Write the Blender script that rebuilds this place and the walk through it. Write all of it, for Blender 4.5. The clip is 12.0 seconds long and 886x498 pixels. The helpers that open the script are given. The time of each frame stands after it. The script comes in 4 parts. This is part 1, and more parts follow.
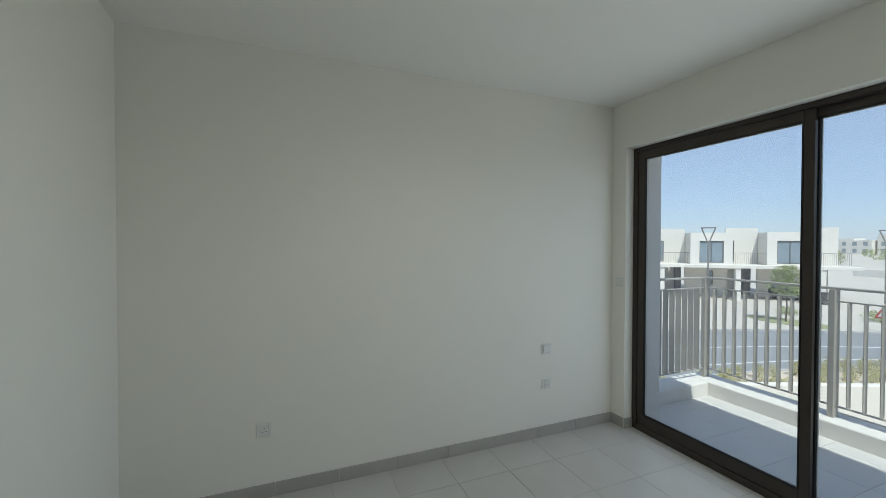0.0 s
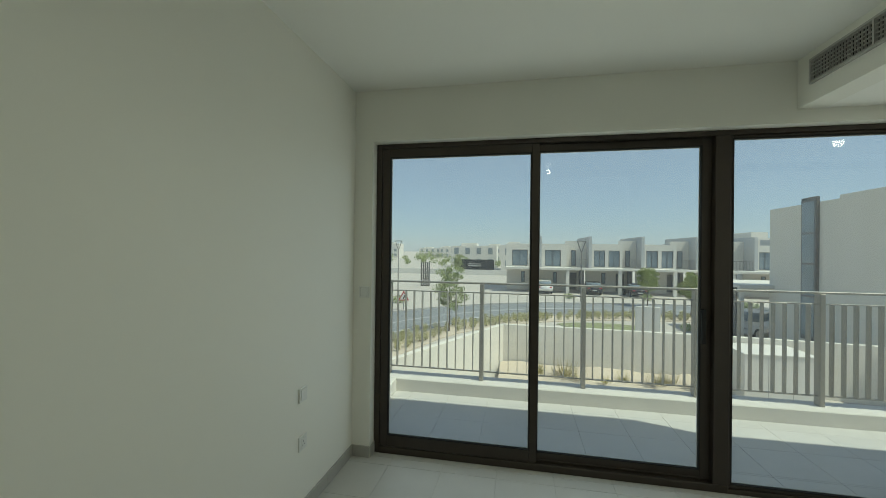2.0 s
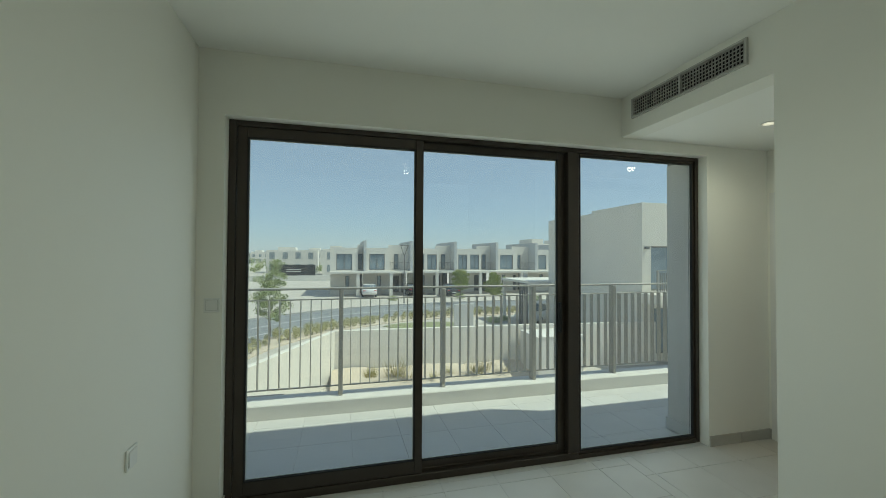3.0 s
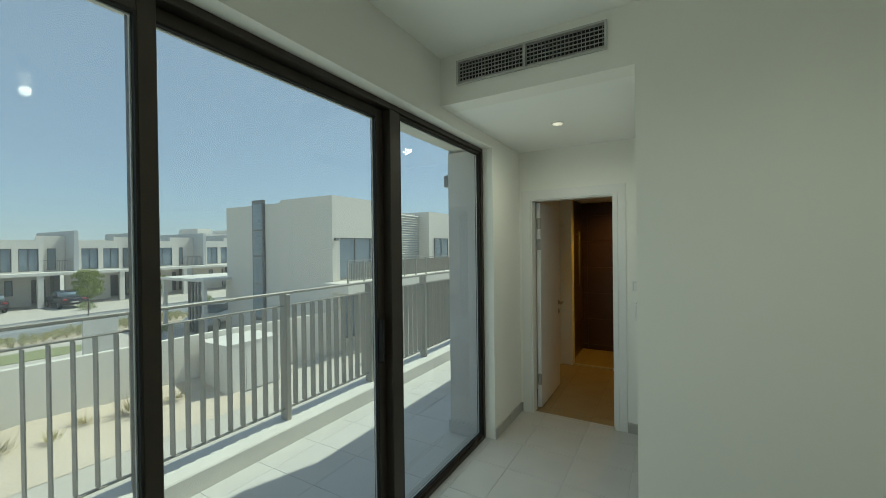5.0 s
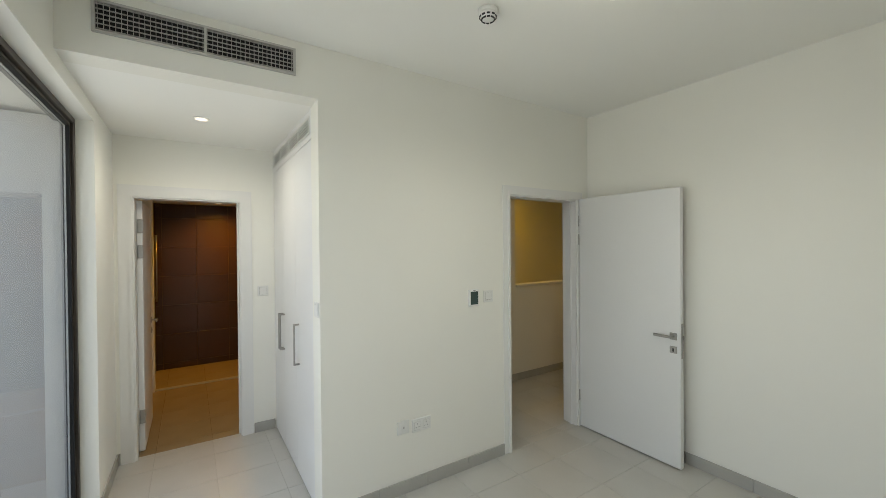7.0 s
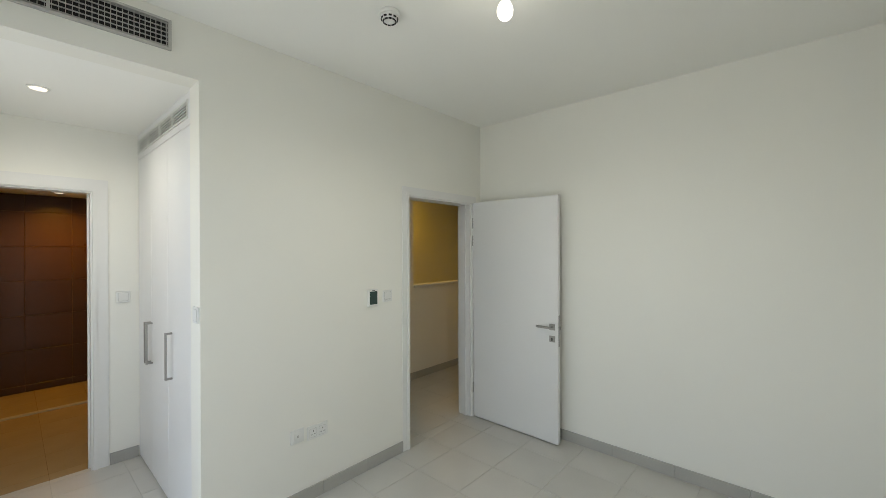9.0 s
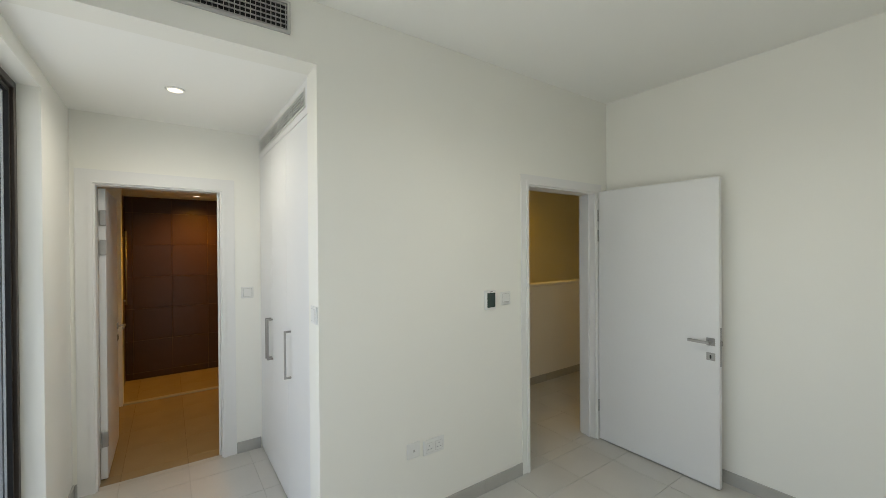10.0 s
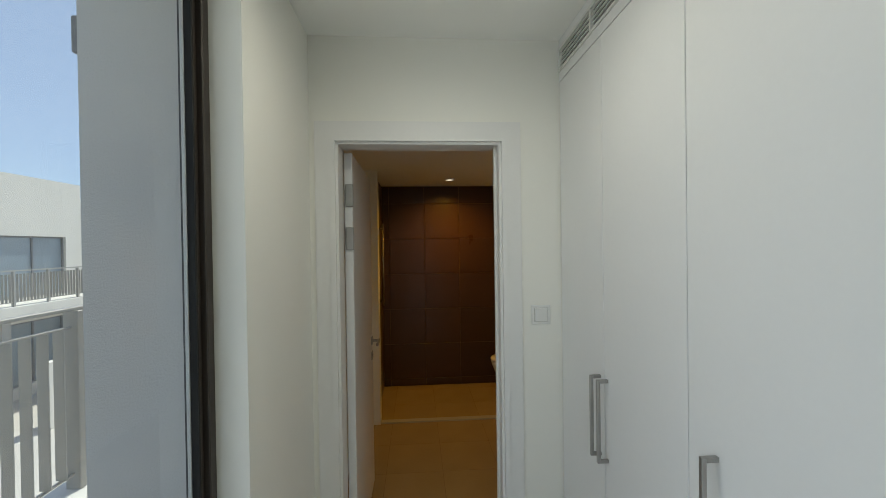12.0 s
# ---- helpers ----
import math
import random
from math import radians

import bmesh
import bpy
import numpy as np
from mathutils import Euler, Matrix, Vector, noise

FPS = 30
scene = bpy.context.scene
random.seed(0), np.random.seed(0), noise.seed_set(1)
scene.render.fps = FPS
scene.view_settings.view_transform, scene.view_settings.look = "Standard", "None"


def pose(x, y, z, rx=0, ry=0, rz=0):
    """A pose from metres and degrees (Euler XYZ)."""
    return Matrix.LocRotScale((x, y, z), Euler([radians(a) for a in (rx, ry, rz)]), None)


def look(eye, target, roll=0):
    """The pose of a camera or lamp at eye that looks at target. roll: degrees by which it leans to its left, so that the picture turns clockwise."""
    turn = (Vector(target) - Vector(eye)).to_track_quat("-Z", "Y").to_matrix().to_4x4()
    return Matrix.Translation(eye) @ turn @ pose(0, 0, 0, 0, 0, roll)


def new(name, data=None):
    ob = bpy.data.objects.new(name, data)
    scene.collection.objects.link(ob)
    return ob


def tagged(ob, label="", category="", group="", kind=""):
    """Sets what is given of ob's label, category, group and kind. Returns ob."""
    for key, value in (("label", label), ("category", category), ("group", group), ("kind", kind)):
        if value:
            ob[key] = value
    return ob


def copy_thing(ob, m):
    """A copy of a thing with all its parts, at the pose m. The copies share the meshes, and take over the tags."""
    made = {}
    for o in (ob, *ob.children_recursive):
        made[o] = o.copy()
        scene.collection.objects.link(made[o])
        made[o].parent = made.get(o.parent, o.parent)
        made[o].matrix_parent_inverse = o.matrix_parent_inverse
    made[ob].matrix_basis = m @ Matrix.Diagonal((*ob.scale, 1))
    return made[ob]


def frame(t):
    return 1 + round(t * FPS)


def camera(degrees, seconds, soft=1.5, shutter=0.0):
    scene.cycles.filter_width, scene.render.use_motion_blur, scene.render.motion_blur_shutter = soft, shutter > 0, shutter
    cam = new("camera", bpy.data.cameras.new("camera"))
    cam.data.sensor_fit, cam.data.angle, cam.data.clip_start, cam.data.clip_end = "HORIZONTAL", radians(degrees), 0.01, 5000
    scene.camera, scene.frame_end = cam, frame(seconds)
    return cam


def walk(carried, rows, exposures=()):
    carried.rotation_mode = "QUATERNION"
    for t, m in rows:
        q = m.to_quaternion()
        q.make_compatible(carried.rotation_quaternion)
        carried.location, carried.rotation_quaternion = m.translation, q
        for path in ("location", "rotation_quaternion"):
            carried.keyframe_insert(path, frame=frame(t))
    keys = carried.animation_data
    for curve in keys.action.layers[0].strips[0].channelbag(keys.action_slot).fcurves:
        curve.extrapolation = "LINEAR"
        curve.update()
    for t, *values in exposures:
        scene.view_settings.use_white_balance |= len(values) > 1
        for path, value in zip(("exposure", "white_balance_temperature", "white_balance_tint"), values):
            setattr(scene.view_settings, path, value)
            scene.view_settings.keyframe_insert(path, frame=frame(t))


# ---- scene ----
cam = camera(97.0, 12.0, 0.5)
PATH = [
    (0, (2.748, -2.823, 1.642), (0.895, -2.07, 1.611), 0.1),
    (0.5, (2.379, -2.766, 1.624), (0.736, -1.626, 1.608), 0.3),
    (1, (1.98, -2.824, 1.628), (0.69, -1.296, 1.616), 0.6),
    (1.5, (1.621, -2.903, 1.629), (0.777, -1.09, 1.63), 0.6),
    (2, (1.299, -2.944, 1.629), (0.909, -0.982, 1.637), 0.7),
    (2.5, (1.042, -2.918, 1.624), (1.125, -0.92, 1.652), 0.6),
    (3, (0.86, -2.712, 1.601), (1.36, -0.775, 1.639), 0.3),
    (3.2, (0.808, -2.606, 1.606), (1.448, -0.712, 1.644), 0.3),
    (5, (0.805, -1.328, 1.65), (2.535, -0.325, 1.636), -0.7),
    (5.5, (0.881, -1.061, 1.623), (2.825, -0.592, 1.618), -1.1),
    (6, (0.864, -0.833, 1.666), (2.859, -0.964, 1.64), -0.7),
    (6.5, (0.764, -0.658, 1.675), (2.639, -1.353, 1.664), -0.6),
    (7, (0.653, -0.524, 1.679), (2.333, -1.609, 1.664), -0.5),
    (7.5, (0.571, -0.459, 1.669), (2.053, -1.801, 1.662), -0.3),
    (7.7, (0.552, -0.441, 1.672), (1.957, -1.864, 1.659), -0.2),
    (9.5, (0.794, -0.523, 1.649), (2.136, -2.007, 1.645), -0.2),
    (10, (1.052, -0.556, 1.642), (2.688, -1.706, 1.632), -0.4),
    (10.5, (1.41, -0.587, 1.631), (3.271, -1.317, 1.624), -0.6),
    (11, (1.848, -0.568, 1.611), (3.812, -0.945, 1.608), -0.5),
    (11.5, (2.299, -0.549, 1.601), (4.289, -0.748, 1.604), -0.6),
    (12, (2.765, -0.504, 1.615), (4.76, -0.641, 1.597), -0.8),
]
EXPOSURES = [(0.0, 0.9, 6080, 5), (0.5, 0.72, 6800, 5), (1.0, 0.62, 6900, -5), (1.5, 0.5, 6850, -6), (2.5, 0.58, 6600, -10), (5.0, 0.6, 6450, -11), (5.5, 0.75, 6620, -12), (6.0, 1.05, 6850, -3), (6.5, 1.4, 6850, 4), (7.5, 1.52, 6500, 8), (9.5, 1.55, 6500, 8), (10.5, 1.36, 6550, 8), (11.5, 0.93, 6300, 4), (12.0, 0.95, 6350, 4)]
walk(cam, [(t, look(eye, target, roll)) for t, eye, target, roll in PATH], EXPOSURES)

# ---- light ----
SUN_TO = Vector((0.58, -0.20, 1.0)).normalized()      # towards the sun
world = bpy.data.worlds.new("sky")
scene.world = world
world.use_nodes = True
wn = world.node_tree.nodes
sky = wn.new("ShaderNodeTexSky")
sky.sky_type = "NISHITA"
sky.sun_disc = False
sky.sun_elevation = math.asin(SUN_TO.z)
sky.sun_rotation = math.atan2(SUN_TO.x, SUN_TO.y)
sky.dust_density = 0.2
sky.ozone_density = 5.0
wn["Background"].inputs["Strength"].default_value = 0.135
haze = wn.new("ShaderNodeHueSaturation")
haze.inputs["Saturation"].default_value = 0.80
world.node_tree.links.new(sky.outputs["Color"], haze.inputs["Color"])
veil = wn.new("ShaderNodeMixRGB")                      # even desert haze over the whole sky
veil.inputs[0].default_value = 0.66
veil.inputs[2].default_value = (2.08, 2.52, 3.50, 1)
world.node_tree.links.new(haze.outputs["Color"], veil.inputs[1])
world.node_tree.links.new(veil.outputs["Color"], wn["Background"].inputs["Color"])

sun_data = bpy.data.lights.new("sun", "SUN")
sun_data.energy, sun_data.angle, sun_data.color = 3.3, radians(0.53), (1.0, 0.95, 0.87)
sun = new("sun", sun_data)
sun.matrix_world = look(SUN_TO * 60, (0, 0, 0))


def lamp(name, x, y, z, watts, colour, radius=0.04, spot=0.0):
    data = bpy.data.lights.new(name, "SPOT" if spot else "POINT")
    data.energy, data.color, data.shadow_soft_size = watts, colour, radius
    if spot:
        data.spot_size, data.spot_blend = radians(spot), 0.95
    ob = new(name, data)
    ob.location = (x, y, z)
    return ob


lamp("bulb_light", 1.635, -2.015, 2.66, 0.35, (0.99, 0.945, 0.82), 0.03)
lamp("bulb_light_down", 1.635, -2.015, 2.66, 12, (0.99, 0.945, 0.82), 0.03, 179)
window_data = bpy.data.lights.new("window_fill", "AREA")   # added area lamp in the window opening, boosts the sky light indoors
window_data.shape, window_data.size, window_data.size_y = "RECTANGLE", 3.55, 2.30
window_data.energy, window_data.color = 5.6, (0.95, 0.98, 1.0)
window_light = new("window_fill", window_data)
window_light.matrix_world = pose(2.02, 0.050, 1.24, -90, 0, 0)
lamp("corridor_spot_light", 3.805, -0.60, 2.54, 7.5, (1.0, 0.92, 0.80), 0.036, 176)
lamp("bath_spot_light", 6.83, -0.86, 2.28, 22, (1.0, 0.47, 0.03), 0.04, 160)
# unseen lamp, added to brighten the half wall and landing floor
lamp("landing_fill_light", 3.72, -4.60, 2.84, 3.5, (1.0, 0.80, 0.52), 0.035, 150)
lamp("hall_spot_light", 5.1, -4.6, 2.84, 11, (1.0, 0.53, 0.01), 0.05, 160)


# ---- materials ----
def mat(name, a, b=None, rough=0.6, scale=6.0, fine=120.0, bump=0.1, metal=0.0, spread=0.0, coord="Object", dist=0.003):
    """Two tones mixed by broad noise, fine grain as bump, an optional shift from piece to piece."""
    m = bpy.data.materials.new(name)
    m.use_nodes = True
    nt = m.node_tree
    n, li = nt.nodes, nt.links
    p = n["Principled BSDF"]
    tc = n.new("ShaderNodeTexCoord")
    n1 = n.new("ShaderNodeTexNoise")
    n1.inputs["Scale"].default_value, n1.inputs["Detail"].default_value = scale, 6
    n2 = n.new("ShaderNodeTexNoise")
    n2.inputs["Scale"].default_value, n2.inputs["Detail"].default_value = fine, 4
    li.new(tc.outputs[coord], n1.inputs["Vector"])
    li.new(tc.outputs[coord], n2.inputs["Vector"])
    mix = n.new("ShaderNodeMixRGB")
    mix.inputs[1].default_value = (*a, 1)
    mix.inputs[2].default_value = (*(b or [c * 0.93 for c in a]), 1)
    add = n.new("ShaderNodeMath")
    add.operation = "MULTIPLY_ADD"
    li.new(n2.outputs["Fac"], add.inputs[0])
    add.inputs[1].default_value = 0.35
    li.new(n1.outputs["Fac"], add.inputs[2])
    ramp = n.new("ShaderNodeMapRange")
    ramp.inputs[1].default_value, ramp.inputs[2].default_value = 0.42, 0.92
    li.new(add.outputs[0], ramp.inputs[0])
    li.new(ramp.outputs[0], mix.inputs[0])
    out = mix.outputs[0]
    if spread:
        info = n.new("ShaderNodeObjectInfo")
        hs = n.new("ShaderNodeHueSaturation")
        mr = n.new("ShaderNodeMapRange")
        mr.inputs[3].default_value, mr.inputs[4].default_value = 1 - spread, 1 + spread
        li.new(info.outputs["Random"], mr.inputs[0])
        li.new(mr.outputs[0], hs.inputs["Value"])
        li.new(out, hs.inputs["Color"])
        out = hs.outputs[0]
    li.new(out, p.inputs["Base Color"])
    rr = n.new("ShaderNodeMapRange")
    rr.inputs[3].default_value, rr.inputs[4].default_value = max(rough - 0.06, 0.02), min(rough + 0.06, 1)
    li.new(n1.outputs["Fac"], rr.inputs[0])
    li.new(rr.outputs[0], p.inputs["Roughness"])
    p.inputs["Metallic"].default_value = metal
    if bump:
        bp = n.new("ShaderNodeBump")
        bp.inputs["Strength"].default_value, bp.inputs["Distance"].default_value = bump, dist
        li.new(n2.outputs["Fac"], bp.inputs["Height"])
        li.new(bp.outputs[0], p.inputs["Normal"])
    return m


def glow(name, colour, strength):
    m = bpy.data.materials.new(name)
    m.use_nodes = True
    p = m.node_tree.nodes["Principled BSDF"]
    p.inputs["Base Color"].default_value = (0.8, 0.8, 0.8, 1)
    p.inputs["Emission Color"].default_value = (*colour, 1)
    p.inputs["Emission Strength"].default_value = strength
    return m


def glass_mat(name, tint, base=0.06, veiling=0.10):
    """Clear double glazing: straight view through, with a reflection that grows towards grazing angles, and a pale veil
    for glare haze.
    """
    m = bpy.data.materials.new(name)
    m.use_nodes = True
    nt = m.node_tree
    nt.nodes.remove(nt.nodes["Principled BSDF"])
    tr = nt.nodes.new("ShaderNodeBsdfTransparent")
    tr.inputs[0].default_value = (*tint, 1)
    gl = nt.nodes.new("ShaderNodeBsdfGlossy")
    gl.inputs["Roughness"].default_value = 0.0
    lw = nt.nodes.new("ShaderNodeLayerWeight")
    lw.inputs[0].default_value = 0.5
    pw = nt.nodes.new("ShaderNodeMath")
    pw.operation = "POWER"
    pw.inputs[1].default_value = 5.0
    ma = nt.nodes.new("ShaderNodeMath")
    ma.operation = "MULTIPLY_ADD"
    ma.inputs[1].default_value, ma.inputs[2].default_value = 0.8, base
    mx = nt.nodes.new("ShaderNodeMixShader")
    nt.links.new(lw.outputs["Facing"], pw.inputs[0])
    nt.links.new(pw.outputs[0], ma.inputs[0])
    nt.links.new(ma.outputs[0], mx.inputs[0])
    nt.links.new(tr.outputs[0], mx.inputs[1])
    nt.links.new(gl.outputs[0], mx.inputs[2])
    veil_film = nt.nodes.new("ShaderNodeBsdfTranslucent")     # pale veil over the pane, puts glare haze on the view
    veil_film.inputs[0].default_value = (0.80, 0.79, 0.76, 1)
    veil_mix = nt.nodes.new("ShaderNodeMixShader")
    tx = nt.nodes.new("ShaderNodeTexCoord")
    nz = nt.nodes.new("ShaderNodeTexNoise")
    nz.inputs["Scale"].default_value = 2.0
    rg = nt.nodes.new("ShaderNodeMapRange")
    rg.inputs[3].default_value, rg.inputs[4].default_value = veiling * 0.8, veiling * 1.2
    nt.links.new(tx.outputs["Object"], nz.inputs["Vector"])
    nt.links.new(nz.outputs["Fac"], rg.inputs[0])
    nt.links.new(rg.outputs[0], veil_mix.inputs[0])
    nt.links.new(mx.outputs[0], veil_mix.inputs[1])
    nt.links.new(veil_film.outputs[0], veil_mix.inputs[2])
    nt.links.new(veil_mix.outputs[0], nt.nodes["Material Output"].inputs[0])
    return m


M_WALL = mat("wall_paint", (0.86, 0.85, 0.785), (0.835, 0.825, 0.76), 0.62, 0.9, 260, 0.05, dist=0.002)
M_CEIL = mat("ceiling_paint", (0.91, 0.905, 0.86), (0.89, 0.885, 0.84), 0.7, 0.9, 260, 0.03, dist=0.002)
M_TILE = mat("floor_tile", (0.56, 0.55, 0.515), (0.51, 0.50, 0.468), 0.36, 3.0, 90, 0.0, spread=0.015)
M_GROUT = mat("grout", (0.50, 0.49, 0.455), (0.46, 0.45, 0.415), 0.85, 8, 150, 0.2)
M_SKIRT = mat("skirting_tile", (0.44, 0.43, 0.395), (0.39, 0.38, 0.35), 0.35, 4, 90, 0.03, spread=0.03, dist=0.001)
M_DOOR = mat("door_lacquer", (0.80, 0.80, 0.785), (0.77, 0.77, 0.755), 0.38, 1.5, 60, 0.02, dist=0.001)
M_TRIM = mat("trim_lacquer", (0.80, 0.795, 0.77), (0.77, 0.765, 0.74), 0.42, 2, 80, 0.02, dist=0.001)
M_PLASTIC = mat("white_plastic", (0.78, 0.78, 0.75), (0.75, 0.75, 0.72), 0.35, 20, 200, 0.0)
M_DARKPL = mat("dark_plastic", (0.02, 0.02, 0.02), None, 0.5, 20, 200, 0.0)
M_SCREEN = mat("thermostat_screen", (0.035, 0.065, 0.055), (0.03, 0.055, 0.05), 0.15, 20, 100, 0.0)
M_STEEL = mat("brushed_steel", (0.42, 0.41, 0.39), (0.36, 0.35, 0.33), 0.35, 12, 300, 0.05, metal=0.9, dist=0.001)
M_FRAME = mat("bronze_aluminium", (0.060, 0.048, 0.038), (0.050, 0.040, 0.032), 0.38, 8, 400, 0.04, metal=0.35, dist=0.001)
M_GASKET = mat("rubber_gasket", (0.012, 0.012, 0.012), None, 0.7, 20, 200, 0.0)
M_WHITEGR = mat("white_grille", (0.74, 0.74, 0.70), (0.70, 0.70, 0.66), 0.45, 10, 200, 0.0)
M_GRILLE = mat("grille_aluminium", (0.50, 0.49, 0.46), (0.45, 0.44, 0.41), 0.45, 10, 200, 0.0)
# near-black colour paints the shade behind the air grille blades
M_GRILLE_SHADE = mat("grille_shade_black", (0.018, 0.018, 0.018), None, 0.8, 10, 100, 0.0)
# grey tone stands for the half-lit depth behind the cupboard grille slots
M_SHADE = mat("grille_shade_grey", (0.14, 0.14, 0.135), None, 0.8, 10, 100, 0.0)
M_RAIL = mat("railing_paint", (0.35, 0.33, 0.29), (0.32, 0.30, 0.26), 0.45, 8, 200, 0.05, metal=0.1, dist=0.001)
M_RENDER = mat("white_render", (0.71, 0.69, 0.645), (0.65, 0.63, 0.59), 0.85, 2.2, 130, 0.5, dist=0.004)
M_BALC = mat("balcony_tile", (0.62, 0.61, 0.585), (0.57, 0.56, 0.535), 0.5, 3, 80, 0.04, spread=0.03, dist=0.001)
M_BROWN = mat("brown_wall_tile", (0.068, 0.033, 0.026), (0.055, 0.027, 0.021), 0.30, 2, 30, 0.02, spread=0.10, dist=0.001)
# room floor tile with the bathroom's amber lamplight put into its colour
M_AMBERTILE = mat("amber_lit_bath_tile", (0.33, 0.245, 0.13), (0.28, 0.205, 0.11), 0.4, 3, 60, 0.0, spread=0.03)
M_BGROUT = mat("brown_grout", (0.20, 0.12, 0.06), None, 0.8, 8, 100, 0.1)
M_CERAMIC = mat("white_ceramic", (0.78, 0.77, 0.74), None, 0.12, 8, 60, 0.0)
M_GLASS = glass_mat("window_glass", (0.70, 0.735, 0.735))
M_BULB = glow("lit_bulb", (1.0, 0.90, 0.75), 1.2)
M_LED = glow("lit_downlight", (1.0, 0.84, 0.64), 0.42)
M_SAND = mat("sand_ground", (0.62, 0.535, 0.42), (0.55, 0.47, 0.37), 0.95, 0.35, 9, 0.5, dist=0.03)
M_PAVE = mat("pale_paving", (0.54, 0.50, 0.44), (0.48, 0.445, 0.39), 0.9, 0.6, 14, 0.3, dist=0.01)
M_ASPH = mat("asphalt", (0.25, 0.258, 0.262), (0.21, 0.217, 0.222), 0.85, 0.4, 40, 0.3, dist=0.01)
M_KERB = mat("kerb_concrete", (0.50, 0.48, 0.45), (0.42, 0.41, 0.39), 0.9, 3, 60, 0.3)
M_LINE = mat("road_paint", (0.70, 0.69, 0.66), (0.58, 0.57, 0.55), 0.7, 6, 60, 0.1)
M_HOUSE = mat("house_render", (0.72, 0.69, 0.63), (0.67, 0.64, 0.585), 0.9, 0.7, 30, 0.3, dist=0.01)
M_HOUSE2 = mat("house_beige", (0.75, 0.705, 0.625), (0.70, 0.66, 0.58), 0.9, 0.7, 30, 0.3, dist=0.01)
M_FIN = mat("grey_render", (0.52, 0.53, 0.53), (0.47, 0.48, 0.48), 0.9, 0.7, 30, 0.3, dist=0.01)
M_DARK = mat("dark_metal_panel", (0.12, 0.115, 0.11), (0.095, 0.09, 0.087), 0.45, 2, 40, 0.1)
M_SLATGREY = mat("grey_slat", (0.17, 0.165, 0.155), (0.14, 0.135, 0.128), 0.5, 4, 60, 0.05)
M_FARGLASS = mat("dark_window_glass", (0.27, 0.33, 0.37), (0.16, 0.20, 0.23), 0.08, 0.8, 5, 0.0)
# distance haze is put into this paler colour for the far windows
M_HAZEGLASS = mat("hazed_far_glass", (0.30, 0.34, 0.36), (0.22, 0.25, 0.27), 0.3, 0.8, 5, 0.0)
M_CURTAIN = mat("pale_curtain", (0.55, 0.54, 0.50), None, 0.9, 8, 60, 0.2)
M_BARK = mat("bark", (0.16, 0.12, 0.09), (0.10, 0.075, 0.055), 0.95, 12, 60, 0.8, dist=0.02)
M_LEAF = mat("tree_leaf", (0.36, 0.40, 0.18), (0.26, 0.31, 0.12), 0.55, 3, 30, 0.0)
M_LEAF2 = mat("bright_leaf", (0.32, 0.36, 0.08), (0.22, 0.27, 0.05), 0.55, 3, 30, 0.0)
M_SHRUB = mat("shrub_leaf", (0.50, 0.47, 0.24), (0.40, 0.39, 0.18), 0.7, 3, 30, 0.0)
M_DRY = mat("dry_grass", (0.46, 0.40, 0.17), (0.33, 0.30, 0.11), 0.8, 6, 40, 0.0)
M_LAWN = mat("lawn", (0.29, 0.30, 0.16), (0.24, 0.26, 0.12), 0.9, 2, 60, 0.6, dist=0.02)
M_CARW = mat("white_car_paint", (0.78, 0.78, 0.77), None, 0.18, 2, 30, 0.0)
M_CARD = mat("dark_car_paint", (0.035, 0.036, 0.04), None, 0.2, 2, 30, 0.0)
M_TYRE = mat("tyre_rubber", (0.02, 0.02, 0.02), None, 0.8, 10, 60, 0.2)
M_RED = mat("red_sign_paint", (0.42, 0.03, 0.03), None, 0.5, 10, 60, 0.0)
M_LAMPPOST = mat("lamp_post_paint", (0.20, 0.19, 0.18), None, 0.5, 8, 60, 0.0)
M_HOARD = mat("hoarding_black", (0.03, 0.032, 0.036), None, 0.6, 4, 40, 0.0)


# ---- mesh helpers ----
def box(bm, x0, x1, y0, y1, z0, z1, bevel=0.0, seg=1):
    t = bmesh.new()
    bmesh.ops.create_cube(t, size=1.0)
    bmesh.ops.transform(t, matrix=Matrix.Translation(((x0 + x1) / 2, (y0 + y1) / 2, (z0 + z1) / 2))
                        @ Matrix.Diagonal((x1 - x0, y1 - y0, z1 - z0, 1)), verts=t.verts)
    if bevel:
        bmesh.ops.bevel(t, geom=t.edges[:], offset=bevel, segments=seg, affect="EDGES", profile=0.5)
    me = bpy.data.meshes.new("tmp")
    t.to_mesh(me)
    t.free()
    bm.from_mesh(me)
    bpy.data.meshes.remove(me)
    return bm


def B(x0, x1, y0, y1, z0, z1, bevel=0.0, seg=1):
    return box(bmesh.new(), x0, x1, y0, y1, z0, z1, bevel, seg)


def lathe(bm, profile, steps=20, at=(0, 0, 0), m=None):
    """Turn (radius, z) pairs round the z axis."""
    rings = []
    for r, z in profile:
        ring = []
        for i in range(steps):
            a = 2 * math.pi * i / steps
            v = Vector((r * math.cos(a), r * math.sin(a), z))
            ring.append(bm.verts.new((m @ v if m else v) + Vector(at)))
        rings.append(ring)
    for p, q in zip(rings, rings[1:]):
        for i in range(steps):
            bm.faces.new((p[i], p[(i + 1) % steps], q[(i + 1) % steps], q[i]))
    bm.faces.new(rings[0][::-1])
    bm.faces.new(rings[-1])
    return bm


